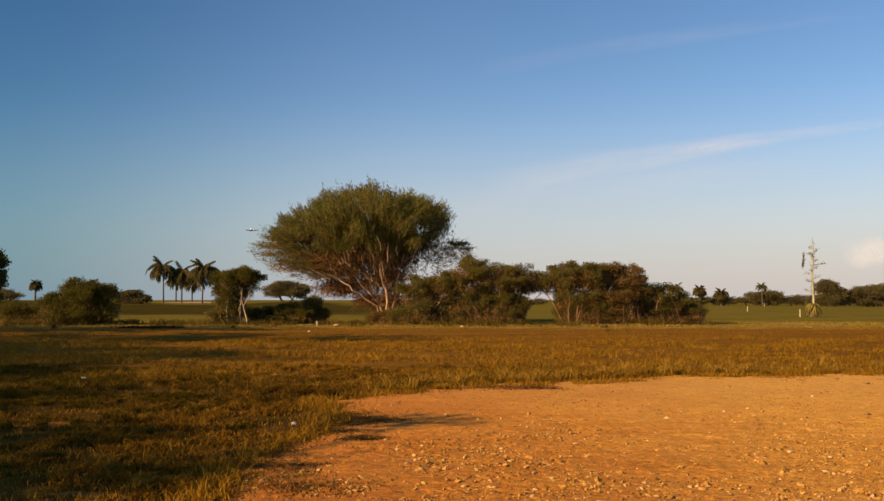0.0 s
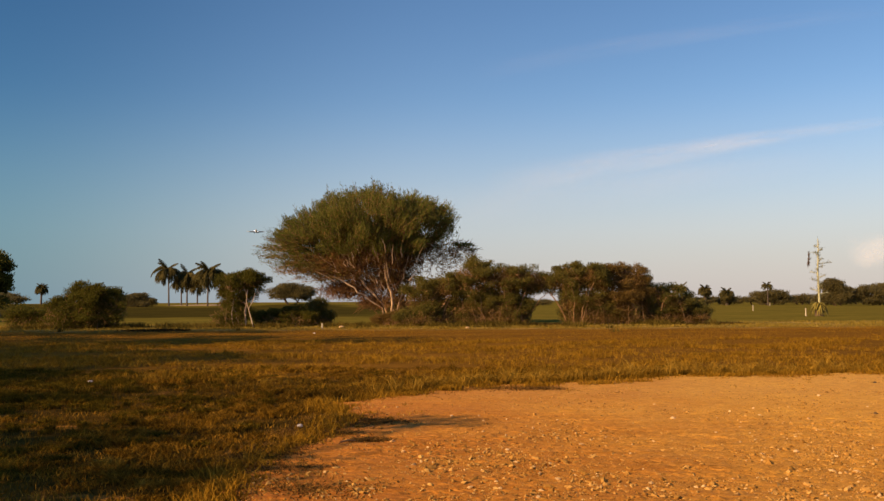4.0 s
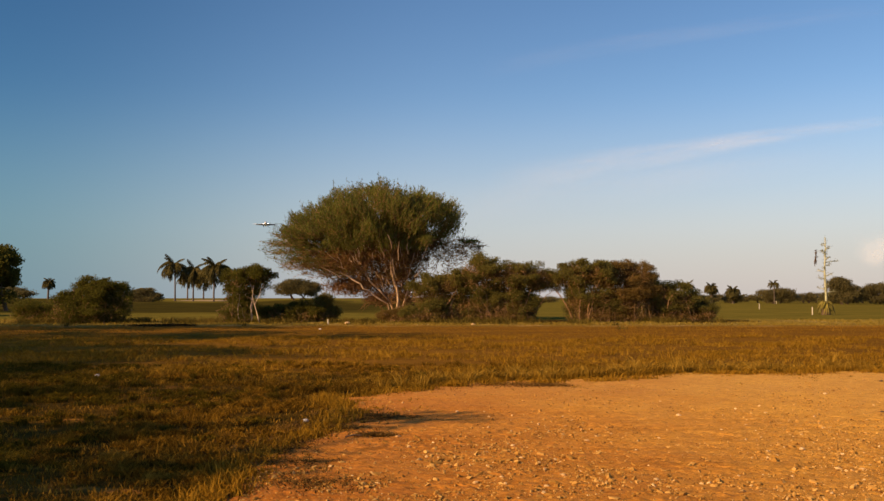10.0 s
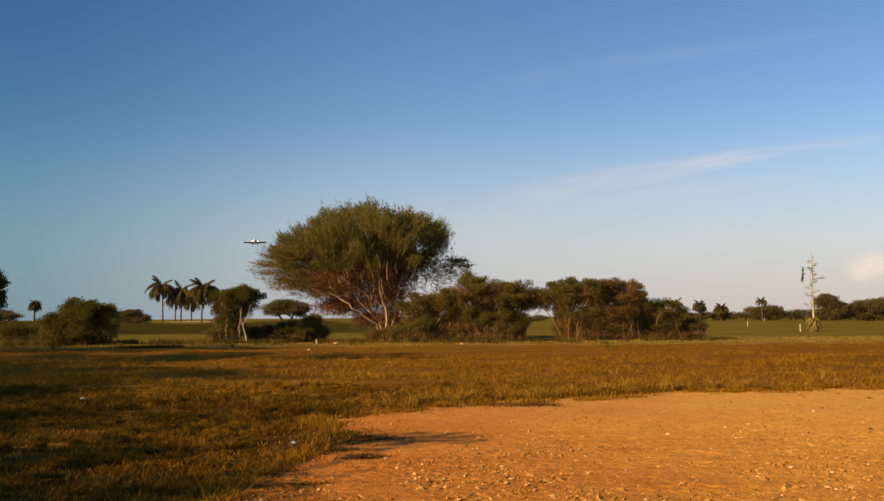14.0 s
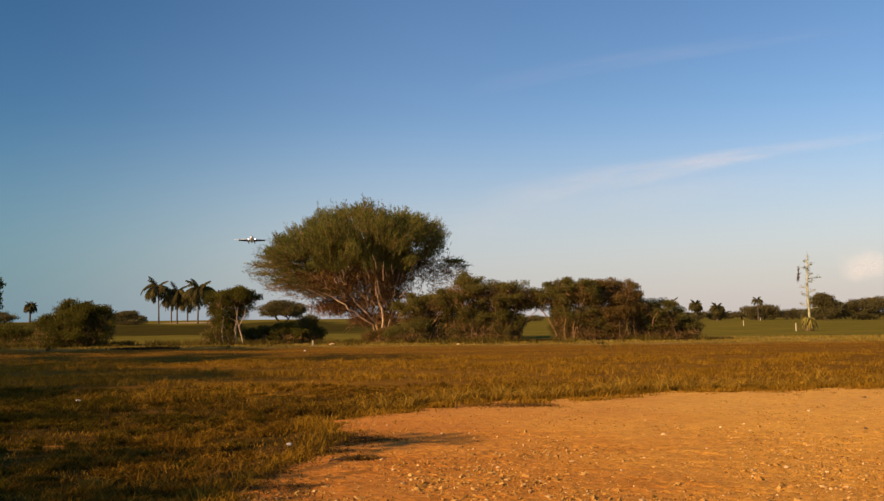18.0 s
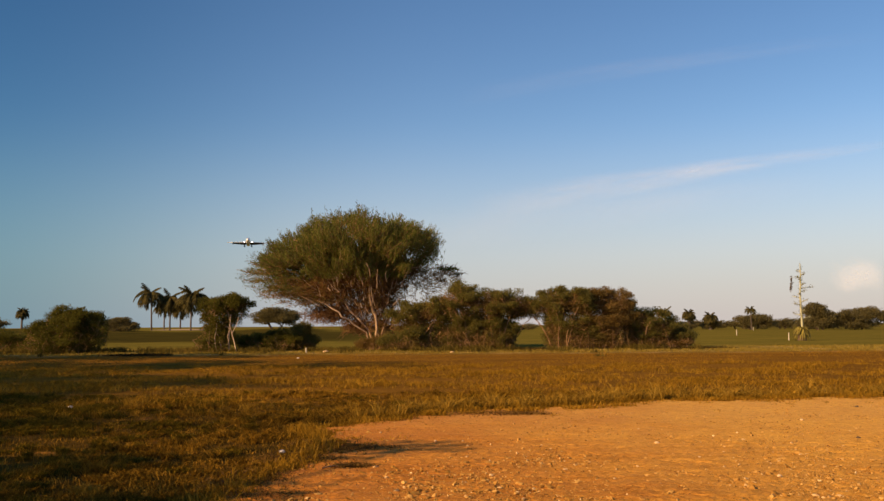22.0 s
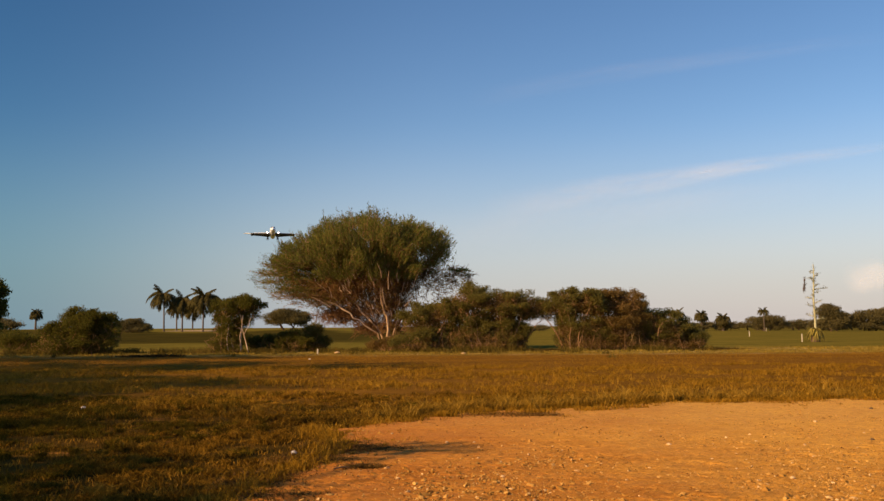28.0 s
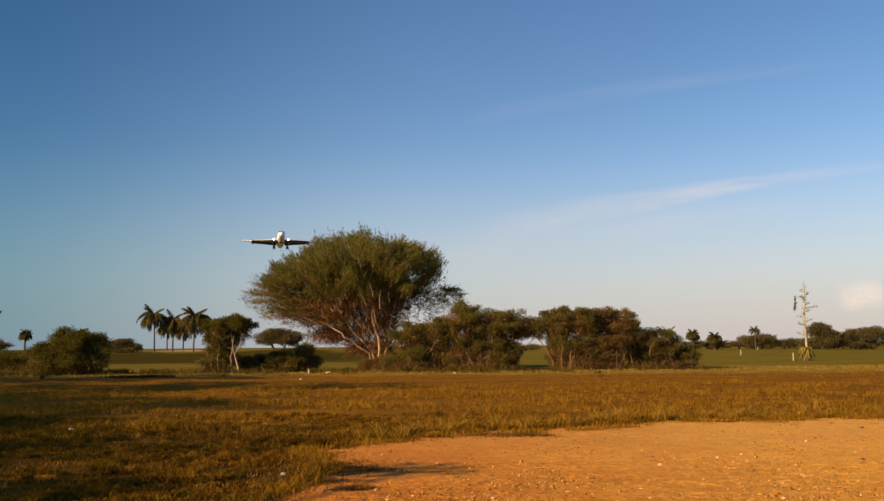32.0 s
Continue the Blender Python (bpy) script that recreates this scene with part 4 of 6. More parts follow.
# ---- the wide tree ----
def shoots(rng, tree, blobs, n, mat, reach, leaf, leaves, floor=0.3):
    """Twigs with small leaves that stand out of the outline."""
    p, d = in_blobs(rng, blobs, n, 0.04)
    k = (d[:, 2] > -0.1) & (p[:, 2] > floor)
    p, d = p[k], d[k]
    q = p + unit(d + rng.normal(size=p.shape) * 0.4 + np.array([0, 0, 0.45])) * (reach * rng.uniform(0.3, 1.0, len(p)))[:, None]
    v, f = tubes(p - (q - p) * 0.5, q, np.full(len(p), 0.011), np.full(len(p), 0.004), 3)
    tagged(put("sprigwork", mesh_np("shoots", v, f), BARK_TWIG, tree), kind="stuff")
    k = rng.integers(0, len(p), leaves)
    c = p[k] + (q - p)[k] * rng.uniform(-0.2, 0.95, (len(k), 1)) + rng.normal(size=(len(k), 3)) * 0.035
    v, f = leaf_quads(rng, c, leaf[0], leaf[1], 0.4)
    tagged(put("sprig_foliage", mesh_np("shoot_leaves", v, f), mat, tree), kind="stuff")


def sprays(rng, tree, p, d, reach, per, leaf, mat, name, twig=0.007, flutter=0.5):
    """Feathery sprays: a thin twig from each point along its direction, with small leaves set along it."""
    n = len(p)
    q = p + d * reach[:, None]
    v, f = tubes(p - d * 0.1, q, np.full(n, twig), np.full(n, twig * 0.4), 3)
    tagged(put("twigwork", mesh_np("spray_twigs", v, f), BARK_TWIG, tree), kind="stuff")
    k = np.repeat(np.arange(n), per)
    u = rng.uniform(0.05, 1.05, len(k))
    c = p[k] + d[k] * (reach[k] * u)[:, None] + rng.normal(size=(len(k), 3)) * (0.05 + 0.04 * np.sin(np.pi * np.clip(u, 0, 1)))[:, None]
    v, f = leaf_quads(rng, c, leaf[0], leaf[1], 0.1, flutter, d[k])
    return tagged(put(name, mesh_np(name, v, f), mat, tree), kind="stuff")


def make_wide_tree():
    rng = np.random.default_rng(101)
    tree = root("umbrella_thorn_tree", -3.86, 60.0)
    form = [(-1.6, 0, 6.8, 3.5, 4.6, 2.5, 4.4), (-5.3, 0, 6.5, 2.2, 2.4, 1.3, 1.7), (-3.7, 0, 7.2, 1.8, 2.2, 1.3, 1.2), (-6.6, 0, 6.0, 1.7, 1.8, 0.8, 0.8), (-4.4, 0.2, 5.85, 3.0, 3.4, 1.5, 2.4), (-0.2, -1.0, 5.5, 2.4, 1.8, 0.9, 1.8), (1.5, 0.3, 6.6, 2.7, 3.4, 2.1, 3.0),
            (-3.1, -1.2, 6.25, 2.8, 2.8, 1.75, 2.2), (2.4, 0.2, 6.9, 2.2, 2.6, 1.55, 2.2), (0.3, -1.6, 6.7, 3.2, 2.6, 2.1, 2.2), (-1.0, -0.5, 6.0, 3.6, 2.6, 1.3, 1.8)]
    fringe = [(-6.3, -0.6, 4.7, 2.1, 2.0, 1.1, 1.2), (-4.4, 0, 4.0, 2.6, 2.2, 0.9, 1.0), (-5.6, -0.5, 3.5, 2.3, 1.6, 0.8, 1.0), (-3.2, -0.3, 3.2, 2.0, 1.6, 0.6, 0.5), (-7.0, -0.3, 3.9, 1.5, 1.2, 0.6, 0.6)]
    blobs = lumps(rng, form, 46, (0.17, 0.32))
    edge = lumps(rng, fringe, 6, (0.3, 0.5))
    stems = [
        [(0.1, 0, -0.1), (-0.25, -0.1, 0.8), (-1.0, -0.2, 1.9), (-2.1, -0.3, 3.1), (-3.3, -0.4, 4.2)],
        [(0.25, 0.1, -0.1), (0.2, 0.1, 1.1), (-0.2, 0.3, 2.4), (-0.6, 0.4, 3.7), (-0.9, 0.2, 5.0)],
        [(0.35, -0.2, -0.1), (0.5, -0.3, 1.2), (0.75, -0.6, 2.4), (1.0, -0.8, 3.7), (1.3, -0.7, 5.1)],
        [(0.0, 0.3, -0.1), (-0.5, 0.5, 1.1), (-1.2, 0.9, 2.4), (-1.8, 1.4, 3.9), (-2.4, 1.6, 5.4)],
        [(0.45, 0.2, -0.1), (0.9, 0.5, 1.3), (1.7, 0.6, 2.7), (2.6, 0.4, 3.9), (3.4, 0.2, 4.7)],
        [(0.2, -0.4, -0.1), (0.1, -0.6, 1.0), (0.05, -0.9, 2.2), (-0.3, -1.1, 3.4), (-0.2, -1.2, 4.8)],
        [(0.3, -0.3, -0.1), (0.6, -0.6, 1.0), (1.1, -0.9, 2.1), (1.6, -1.0, 3.3), (2.2, -1.0, 4.6)],
        [(-0.05, -0.25, -0.1), (-0.35, -0.5, 1.2), (-0.8, -0.9, 2.5), (-1.4, -1.2, 3.7), (-1.8, -1.4, 4.9)],
        [(-0.1, -0.1, -0.1), (-0.7, -0.5, 1.1), (-1.7, -0.9, 2.0), (-2.9, -1.1, 2.8), (-4.3, -1.1, 3.5)],
    ]
    stems = [wiggle(rng, s, 3, 0.045) for s in stems]
    tips, _ = in_blobs(rng, blobs + edge, 1000, 0.5)
    nodes, ends = woody(rng, tree, stems, tips, 0.009, 0.43, BARK_THORN, BARK_TWIG, 0.045, 0.10, 0.2, 0.082, high=4.9)
    c = nodes[ends]
    # the crown: sprays that fan up and outwards from the forks
    p, out = in_blobs(rng, blobs, 9500, 0.45)
    p = p[p[:, 2] > 4.7]
    n = len(p)
    fan = unit(p - np.array([-0.9, 0, 1.8]))
    d = unit(fan * 0.9 + np.array([0, 0, 0.35]) + rng.normal(size=(n, 3)) * 0.30)
    sprays(rng, tree, p - d * 0.3, d, rng.uniform(0.35, 0.85, n), 13, (0.21, 0.036), LEAF_TREE, "crown", 0.007, 0.30)
    # thin level layers of sprays on the low side, with gaps between them
    lay = [(3.2, -4.3, 2.0), (3.7, -5.6, 1.9), (4.2, -6.2, 2.0), (4.7, -6.7, 1.8), (5.2, -6.9, 1.7), (5.65, -6.5, 1.6), (6.1, -5.8, 1.5), (6.5, -5.1, 1.4)]
    for k, (z, x, w) in enumerate(lay):
        n = 90 + 14 * k
        p = np.stack([x + np.clip(rng.normal(size=n), -1.5, 1.6) * w * 0.6, rng.normal(size=n) * 1.1 - 0.2, z + rng.normal(size=n) * 0.09], 1)
        d = unit(np.array([-0.9, 0, 0.10 + 0.04 * k]) + np.stack([0 * p[:, 0], p[:, 1] * 0.3, 0 * p[:, 0]], 1) + rng.normal(size=p.shape) * 0.22)
        sprays(rng, tree, p, d, rng.uniform(0.4, 1.0, n), 9 if k < 3 else 13, (0.17, 0.034), LEAF_RUST if k < 2 else LEAF_TREE, "fringe", 0.012, 0.4)
    # longer shoots that break the outline
    p, out = in_blobs(rng, form, 1300, 0.03)
    k = (p[:, 2] > 5.4) & (out[:, 2] > -0.15)
    p, out = p[k], out[k]
    d = unit(unit(p - np.array([-0.9, 0, 2.5])) + out * 0.4 + np.array([0, 0, 0.25]) + rng.normal(size=p.shape) * 0.22)
    sprays(rng, tree, p - d * 0.5, d, rng.uniform(0.5, 1.3, len(p)), 18, (0.18, 0.034), LEAF_TREE, "outer_foliage", 0.010, 0.35)
    crown(rng, tree, edge, 2600, (0.20, 0.034), LEAF_TREE, c[(c[:, 2] < 5.2) & (c[:, 0] < -3)], 0.34, 0.5, "fringe", 0.2, "thin sparse lower foliage")
    # dry underside full of leafless twigs
    low = [(-1.6, 0, 4.3, 3.4, 3.0, 1.2, 3), (0.5, 0, 4.1, 1.8, 2.2, 1.3, 2.2), (-4.6, 0, 4.2, 2.8, 2.0, 0.9, 2.4), (-3.2, 0, 3.5, 2.4, 1.8, 0.8, 1.6), (0.0, 0, 2.9, 1.9, 1.6, 1.0, 1.6), (-2.5, 0, 2.4, 2.0, 1.2, 0.75, 1.7), (-3.7, 0, 2.3, 1.5, 1.0, 0.6, 0.7), (-1.2, 0, 1.5, 1.2, 1.0, 0.6, 0.8), (0.4, 0, 1.6, 1.1, 1.2, 1.0, 0.7), (-2.4, 0.6, 5.3, 3.0, 2.4, 0.8, 2.2), (0.9, 0.6, 5.3, 2.6, 2.4, 0.8, 2.2)]
    p, _ = in_blobs(rng, low, 18000, 0.55)
    p[:, 1] += 0.4
    q = p + rng.normal(size=p.shape) * np.array([0.26, 0.26, 0.30])
    v, f = tubes(p, q, np.full(len(p), 0.017), np.full(len(p), 0.007), 3)
    tagged(put("deadwood", mesh_np("dead_twigs", v, f), BARK_DEAD, tree, "bare reddish-brown twigs under the crown"), kind="stuff")
    p, _ = in_blobs(rng, [low[1], low[3], low[4], low[0]], 95, 0.6)
    p[:, 1] -= 1.2
    fan = unit(p - np.array([0.2, -0.6, -0.6]))
    q = p + (fan + rng.normal(size=p.shape) * 0.28) * rng.uniform(0.35, 1.0, (len(p), 1))
    h = (p + q) / 2 + rng.normal(size=p.shape) * 0.06
    r = rng.uniform(0.012, 0.030, len(p))
    v, f = tubes(np.concatenate([p, h]), np.concatenate([h, q]), np.concatenate([r, r * 0.8]), np.concatenate([r * 0.8, r * 0.4]), 4)
    tagged(put("brushwood", mesh_np("brushwood", v, f), BARK_THORN, tree, "thin pale branches among the stems"), kind="stuff")
    crown(rng, tree, [b for b in low if b[2] > 3.0 or b[0] > -1.0], 14000, (0.15, 0.05), LEAF_RUST, None, 0.3, 0.6, "dry_foliage", 0.0, "sparse browned leaves in the underside")
    # half-bare limb that reaches out low
    bare = [(4.5, 0.2, 5.0, 1.6, 1.5, 0.8, 2.6), (3.2, 0.2, 4.3, 1.6, 1.2, 1.1, 2.2)]
    p, d = in_blobs(rng, bare, 900, 0.5)
    q = p + unit(d * np.array([1, 1, 0.6]) + rng.normal(size=p.shape) * 0.7 + np.array([0.5, 0, 0.1])) * rng.uniform(0.2, 0.6, len(p))[:, None]
    v, f = tubes(p, q, np.full(len(p), 0.022), np.full(len(p), 0.009), 3)
    tagged(put("deadwood", mesh_np("bare_limb_twigs", v, f), BARK_TWIG, tree, "dark half-bare twigs of the low limb"), kind="stuff")
    crown(rng, tree, lumps(rng, [(4.7, 0.2, 5.3, 1.5, 1.3, 0.35, 1)], 9, (0.18, 0.35)), 500, (0.2, 0.04), LEAF_TREE, None, 0.3, 0.5, "leaf_tuft", 0.3)
    return tagged(tree, "wide umbrella-shaped green thorn tree with several pale leaning stems", "tree")


make_wide_tree()


# ---- shrubs and small trees of the hedge ----
def make_bush(name, x, y, blobs, n, mat, seed, label, stems=3, leaf=(0.090, 0.044), bark_big=BARK_STICK, spread=0.19, tips=190, group="", limb_at=0.028, lean=0.0):
    rng = np.random.default_rng(seed)
    bush = root(name, x, y)
    cx = np.mean([b[0] for b in blobs])
    top = max(b[2] for b in blobs)
    lines = []
    for k in range(stems):
        a = rng.uniform(-1, 1)
        b = blobs[k % len(blobs)]
        foot = np.array([cx * 0.3 + b[0] * 0.35 + rng.normal() * 0.2, rng.normal() * 0.2 - 0.35 * b[4], -0.1])
        end = np.array([b[0] + a * b[3] * 0.3 + lean, b[1] - 0.45 * b[4], max(b[2] * 0.8, 0.4)])
        m1 = foot + (end - foot) * 0.4 + rng.normal(size=3) * np.array([0.10, 0.08, 0.06])
        m2 = foot + (end - foot) * 0.75 + rng.normal(size=3) * np.array([0.12, 0.08, 0.06])
        lines.append(wiggle(rng, [foot, m1, m2, end], 2, 0.03))
    forms = lumps(rng, blobs, 20, (0.17, 0.50))
    p, _ = in_blobs(rng, forms, tips, 0.5)
    p = p[p[:, 2] > 0.1]
    nodes, ends = woody(rng, bush, lines, p, 0.010, 0.5, bark_big, BARK_TWIG, limb_at, 0.12, 0.15, 0.034, "stem")
    crown(rng, bush, forms, int(n * 2.4), leaf, mat, nodes[ends], spread, 0.42)
    # dry twigs and browned leaves through the whole shrub
    feet = [b for b in blobs if b[2] - b[5] < 0.6]
    inner = [(b[0], b[1], b[2] * 0.6, b[3] * 0.92, b[4] * 0.92, b[2] * 0.4 + b[5] * 0.45, b[6]) if b in feet else
             (b[0], b[1], b[2] - 0.25 * b[5], b[3] * 0.88, b[4] * 0.88, b[5] * 0.9, b[6]) for b in blobs]
    x0, x1 = min(b[0] - b[3] for b in feet), max(b[0] + b[3] for b in feet)
    inner.append(((x0 + x1) / 2, -0.4, 0.3, (x1 - x0) * 0.44, 0.8, 0.32, 0.8))
    p, _ = in_blobs(rng, inner, int(n * 0.09), 0.55)
    p = p[p[:, 2] > 0.05]
    q = p + rng.uniform(-1, 1, p.shape) * np.array([0.3, 0.3, 0.34])
    v, f = tubes(p, q, np.full(len(p), 0.013), np.full(len(p), 0.006), 3)
    tagged(put("deadwood", mesh_np("dead_twigs", v, f), BARK_TWIG, bush), kind="stuff")
    m = max(3, int((x1 - x0) * 1.8))
    p = np.stack([rng.uniform(x0 * 0.8, x1 * 0.8, m), rng.uniform(-1.1, -0.3, m), np.full(m, -0.05)], 1)
    q = p + np.stack([rng.normal(size=m) * 0.32, rng.normal(size=m) * 0.1, rng.uniform(0.25, 1.0, m) * min(top, 1.5)], 1)
    h = (p + q) / 2 + rng.normal(size=p.shape) * 0.05
    v, f = tubes(np.concatenate([p, h]), np.concatenate([h, q]), np.repeat([0.016, 0.012], m), np.repeat([0.012, 0.006], m), 4)
    tagged(put("brushwood", mesh_np("upright_sticks", v, f), BARK_STICK, bush, "thin pale upright stems"), kind="stuff")
    crown(rng, bush, inner, int(n * 0.95), leaf, LEAF_DARK if mat is LEAF_DARK else LEAF_RUST, None, 0.3, 0.5, "dry_foliage", 0.0)
    shoots(rng, bush, forms, 90, mat, 0.14, (leaf[0] * 0.85, leaf[1] * 0.8), 1300)
    return tagged(bush, label, "shrub" if name == "shrub" else "tree", group)


HEDGE = "hedge along the field"
make_bush("shrub", -22.9, 55.0, [(-1.4, 0, 1.3, 1.1, 1.2, 1.1, 1.6), (-0.4, 0, 1.6, 1.3, 1.4, 1.2, 2.0), (0.7, 0, 1.75, 1.3, 1.4, 1.15, 2.2), (1.7, 0, 1.6, 0.95, 1.1, 1.1, 1.5), (-0.2, -0.6, 0.8, 2.4, 1.0, 0.75, 1.8)],
          24000, LEAF_DARK, 201, "broad dense dark-green shrub with a ragged top", 5, group=HEDGE, tips=272)
make_bush("shrub", -27.4, 57.5, [(-0.8, 0, 0.7, 1.2, 0.9, 0.75, 1), (0.7, 0, 0.6, 1.3, 0.8, 0.6, 1)], 8000, LEAF_DARK, 214, "low dark-green shrub at the end of the hedge", 3, group=HEDGE)
forked = make_bush("small_tree", -13.25, 56.0, [(-0.5, 0, 2.75, 1.25, 1.0, 0.75, 2), (0.75, 0, 2.95, 0.95, 0.9, 0.75, 1.8), (0.2, 0, 3.1, 1.1, 0.9, 0.55, 1.4), (-0.45, 0, 1.8, 1.15, 0.8, 0.9, 1.8), (0.5, 0.2, 2.1, 0.75, 0.7, 0.6, 0.5), (-0.65, 0, 0.85, 1.4, 0.9, 0.9, 2.2)],
          16000, LEAF_DARK, 202, "small tree with a flat olive crown and pale stems", 4, group=HEDGE, limb_at=0.02, bark_big=BARK_PALE)
fork = [np.array(q) for q in ((0.95, -0.75, -0.1), (0.80, -0.75, 0.55), (0.62, -0.72, 1.15), (0.45, -0.7, 1.75), (0.92, -0.7, 1.75), (1.0, -0.6, 2.2))]
v, f = tubes(np.array([fork[0], fork[1], fork[2], fork[2], fork[4]]), np.array([fork[1], fork[2], fork[3], fork[4], fork[5]]), np.array([0.042, 0.034, 0.026, 0.022, 0.016]), np.array([0.034, 0.028, 0.016, 0.016, 0.010]), 7)
put("trunk", mesh_np("forked_trunk", v, f), BARK_PALE, forked, "pale forked trunk")
make_bush("shrub", -10.6, 57.5, [(-1.2, 0, 0.55, 1.2, 0.8, 0.6, 1), (0.4, 0, 0.68, 1.3, 0.8, 0.65, 1), (1.5, 0, 0.55, 0.8, 0.7, 0.55, 0.7)],
          9000, LEAF_DARK, 203, "low dark shrub in the rough grass", 3, group=HEDGE)
make_bush("shrub", -8.72, 58.5, [(0, 0, 0.9, 0.65, 0.6, 1.0, 1), (0.3, 0, 0.5, 0.8, 0.6, 0.5, 0.8)], 4800, LEAF_OLIVE, 204, "narrow upright olive shrub", 2, group=HEDGE)
make_bush("shrub", -3.9, 58.6, [(-0.5, 0, 0.3, 0.6, 0.6, 0.35, 1), (0.6, 0, 0.45, 0.8, 0.6, 0.5, 1)], 3800, LEAF_RUST, 212, "low browned shrub round the stems of the wide tree", 3, group=HEDGE)
make_bush("shrub", -0.9, 57.2, [(-0.5, 0, 2.0, 1.4, 1.2, 1.3, 2), (0.9, 0, 2.4, 1.5, 1.2, 1.1, 2), (0, 0, 0.9, 2.0, 1.1, 0.9, 1.7)],
          19000, LEAF_OLIVE, 205, "tall olive shrub beside the wide tree", 5, group=HEDGE)
make_bush("shrub", -2.1, 56.4, [(-0.6, 0, 0.45, 0.7, 0.7, 0.45, 1), (0.9, 0, 0.75, 0.8, 0.7, 0.85, 1)], 5500, LEAF_OLIVE, 206, "low olive shrub at the foot of the wide tree", 3, group=HEDGE)
make_bush("small_tree", 3.3, 57.0, [(-1.5, 0, 3.15, 1.7, 1.4, 1.35, 2.6), (0.5, 0, 3.05, 1.7, 1.4, 1.05, 2.4), (2.1, 0, 2.9, 1.4, 1.2, 0.95, 1.8), (3.2, 0, 2.75, 0.7, 0.8, 0.7, 0.35), (-1.5, 0, 1.2, 1.7, 1.1, 1.2, 2.0), (0.7, 0, 1.1, 1.7, 1.0, 1.1, 1.8), (0.3, 0.3, 2.1, 1.9, 1.0, 0.8, 1.0)],
          34000, LEAF_OLIVE, 207, "spreading small olive-green tree with thin stems", 8, group=HEDGE, tips=391)
make_bush("shrub", 5.0, 57.6, [(-0.5, 0, 0.6, 0.8, 0.8, 0.6, 1), (0.1, 0, 1.2, 0.6, 0.7, 0.8, 0.7)], 5000, LEAF_OLIVE, 213, "low olive shrub beside the gap in the hedge", 3, group=HEDGE)
make_bush("small_tree", 8.9, 57.0, [(-0.8, 0, 3.05, 1.15, 1.2, 1.05, 2), (0.6, 0, 3.15, 1.4, 1.3, 1.0, 2), (-0.85, 0.1, 1.5, 0.75, 0.9, 1.4, 1.3), (-2.0, 0, 2.7, 0.7, 0.8, 0.75, 0.4), (0.4, 0, 1.8, 1.7, 1.2, 1.3, 2.2), (0.9, 0, 0.7, 1.6, 1.0, 0.75, 1.4)],
          23000, LEAF_OLIVE, 208, "small tree with pale slanting stems and olive leaves", 8, lean=-0.35, group=HEDGE, limb_at=0.02, tips=289)
make_bush("small_tree", 11.6, 57.4, [(-0.6, 0, 2.9, 1.5, 1.2, 1.1, 2), (0.7, 0, 2.9, 1.05, 1.1, 1.05, 1.6), (0, 0, 1.4, 1.9, 1.2, 1.4, 2.2)],
          20000, LEAF_RUST, 209, "small tree with browned reddish leaves", 6, group=HEDGE, limb_at=0.02, tips=272)
make_bush("shrub", 14.3, 58.0, [(-0.7, 0, 1.9, 1.3, 1.1, 1.1, 2), (0.7, 0, 1.55, 1.2, 1.0, 1.05, 1.8), (0, 0, 0.7, 1.9, 1.0, 0.75, 1.5)],
          16000, LEAF_OLIVE, 210, "rounded olive-green shrub at the end of the hedge", 4, group=HEDGE)
make_bush("shrub", 16.4, 58.3, [(-0.2, 0, 1.15, 0.8, 0.6, 0.85, 1), (0.5, 0, 0.75, 0.8, 0.6, 0.75, 1)], 5600, LEAF_OLIVE, 211, "small low olive shrub", 2, group=HEDGE)

# ---- trees at the far side of the field ----
FAR = "trees beyond the field"


def far_tree(x, y, z, blobs, n, seed, label, mat=LEAF_FAR, leaf=(0.27, 0.15), stems=2):
    rng = np.random.default_rng(seed)
    tree = root("field_tree", x, y, z)
    lines = []
    for k in range(stems):
        b = blobs[k % len(blobs)]
        end = np.array([b[0], b[1], b[2] * 0.85])
        foot = np.array([b[0] * 0.3, 0, -0.4])
        lines.append([foot, foot + (end - foot) * 0.5 + rng.normal(size=3) * 0.2, end])
    blobs = lumps(rng, blobs, 12, (0.40, 0.68))
    p, _ = in_blobs(rng, blobs, 70, 0.5)
    p = p[p[:, 2] > 0.2]
    nodes, ends = woody(rng, tree, lines, p, 0.035, 0.5, BARK_DARK, BARK_DARK, 0.09, 0.1, 0.15, 0.35, "stem")
    crown(rng, tree, blobs, int(n * 1.9), leaf, mat, nodes[ends], 0.5, 0.42, clump=0.4)
    return tagged(tree, label, "tree", FAR)


far_tree(-35.6, 200, 1.0, [(-2.2, 0, 2.7, 4.0, 3, 1.8, 2), (2.2, 0, 2.6, 4.0, 3, 1.8, 2), (0, 0, 3.3, 4.4, 3, 1.7, 2.4), (0, 0, 2.4, 4.8, 3, 1.2, 2.0), (0, 0, 1.8, 5.6, 3, 0.6, 1)], 16000, 301, "broad flat-topped dark tree on the rise")
far_tree(-72.6, 200, 0.4, [(-2.8, 0, 1.2, 4.0, 3, 1.8, 2), (0.8, 0, 1.6, 3.8, 3, 2.1, 2), (3.2, 0, 0.9, 2.6, 2.6, 1.5, 1.2)], 12000, 302, "low rounded thicket of trees")
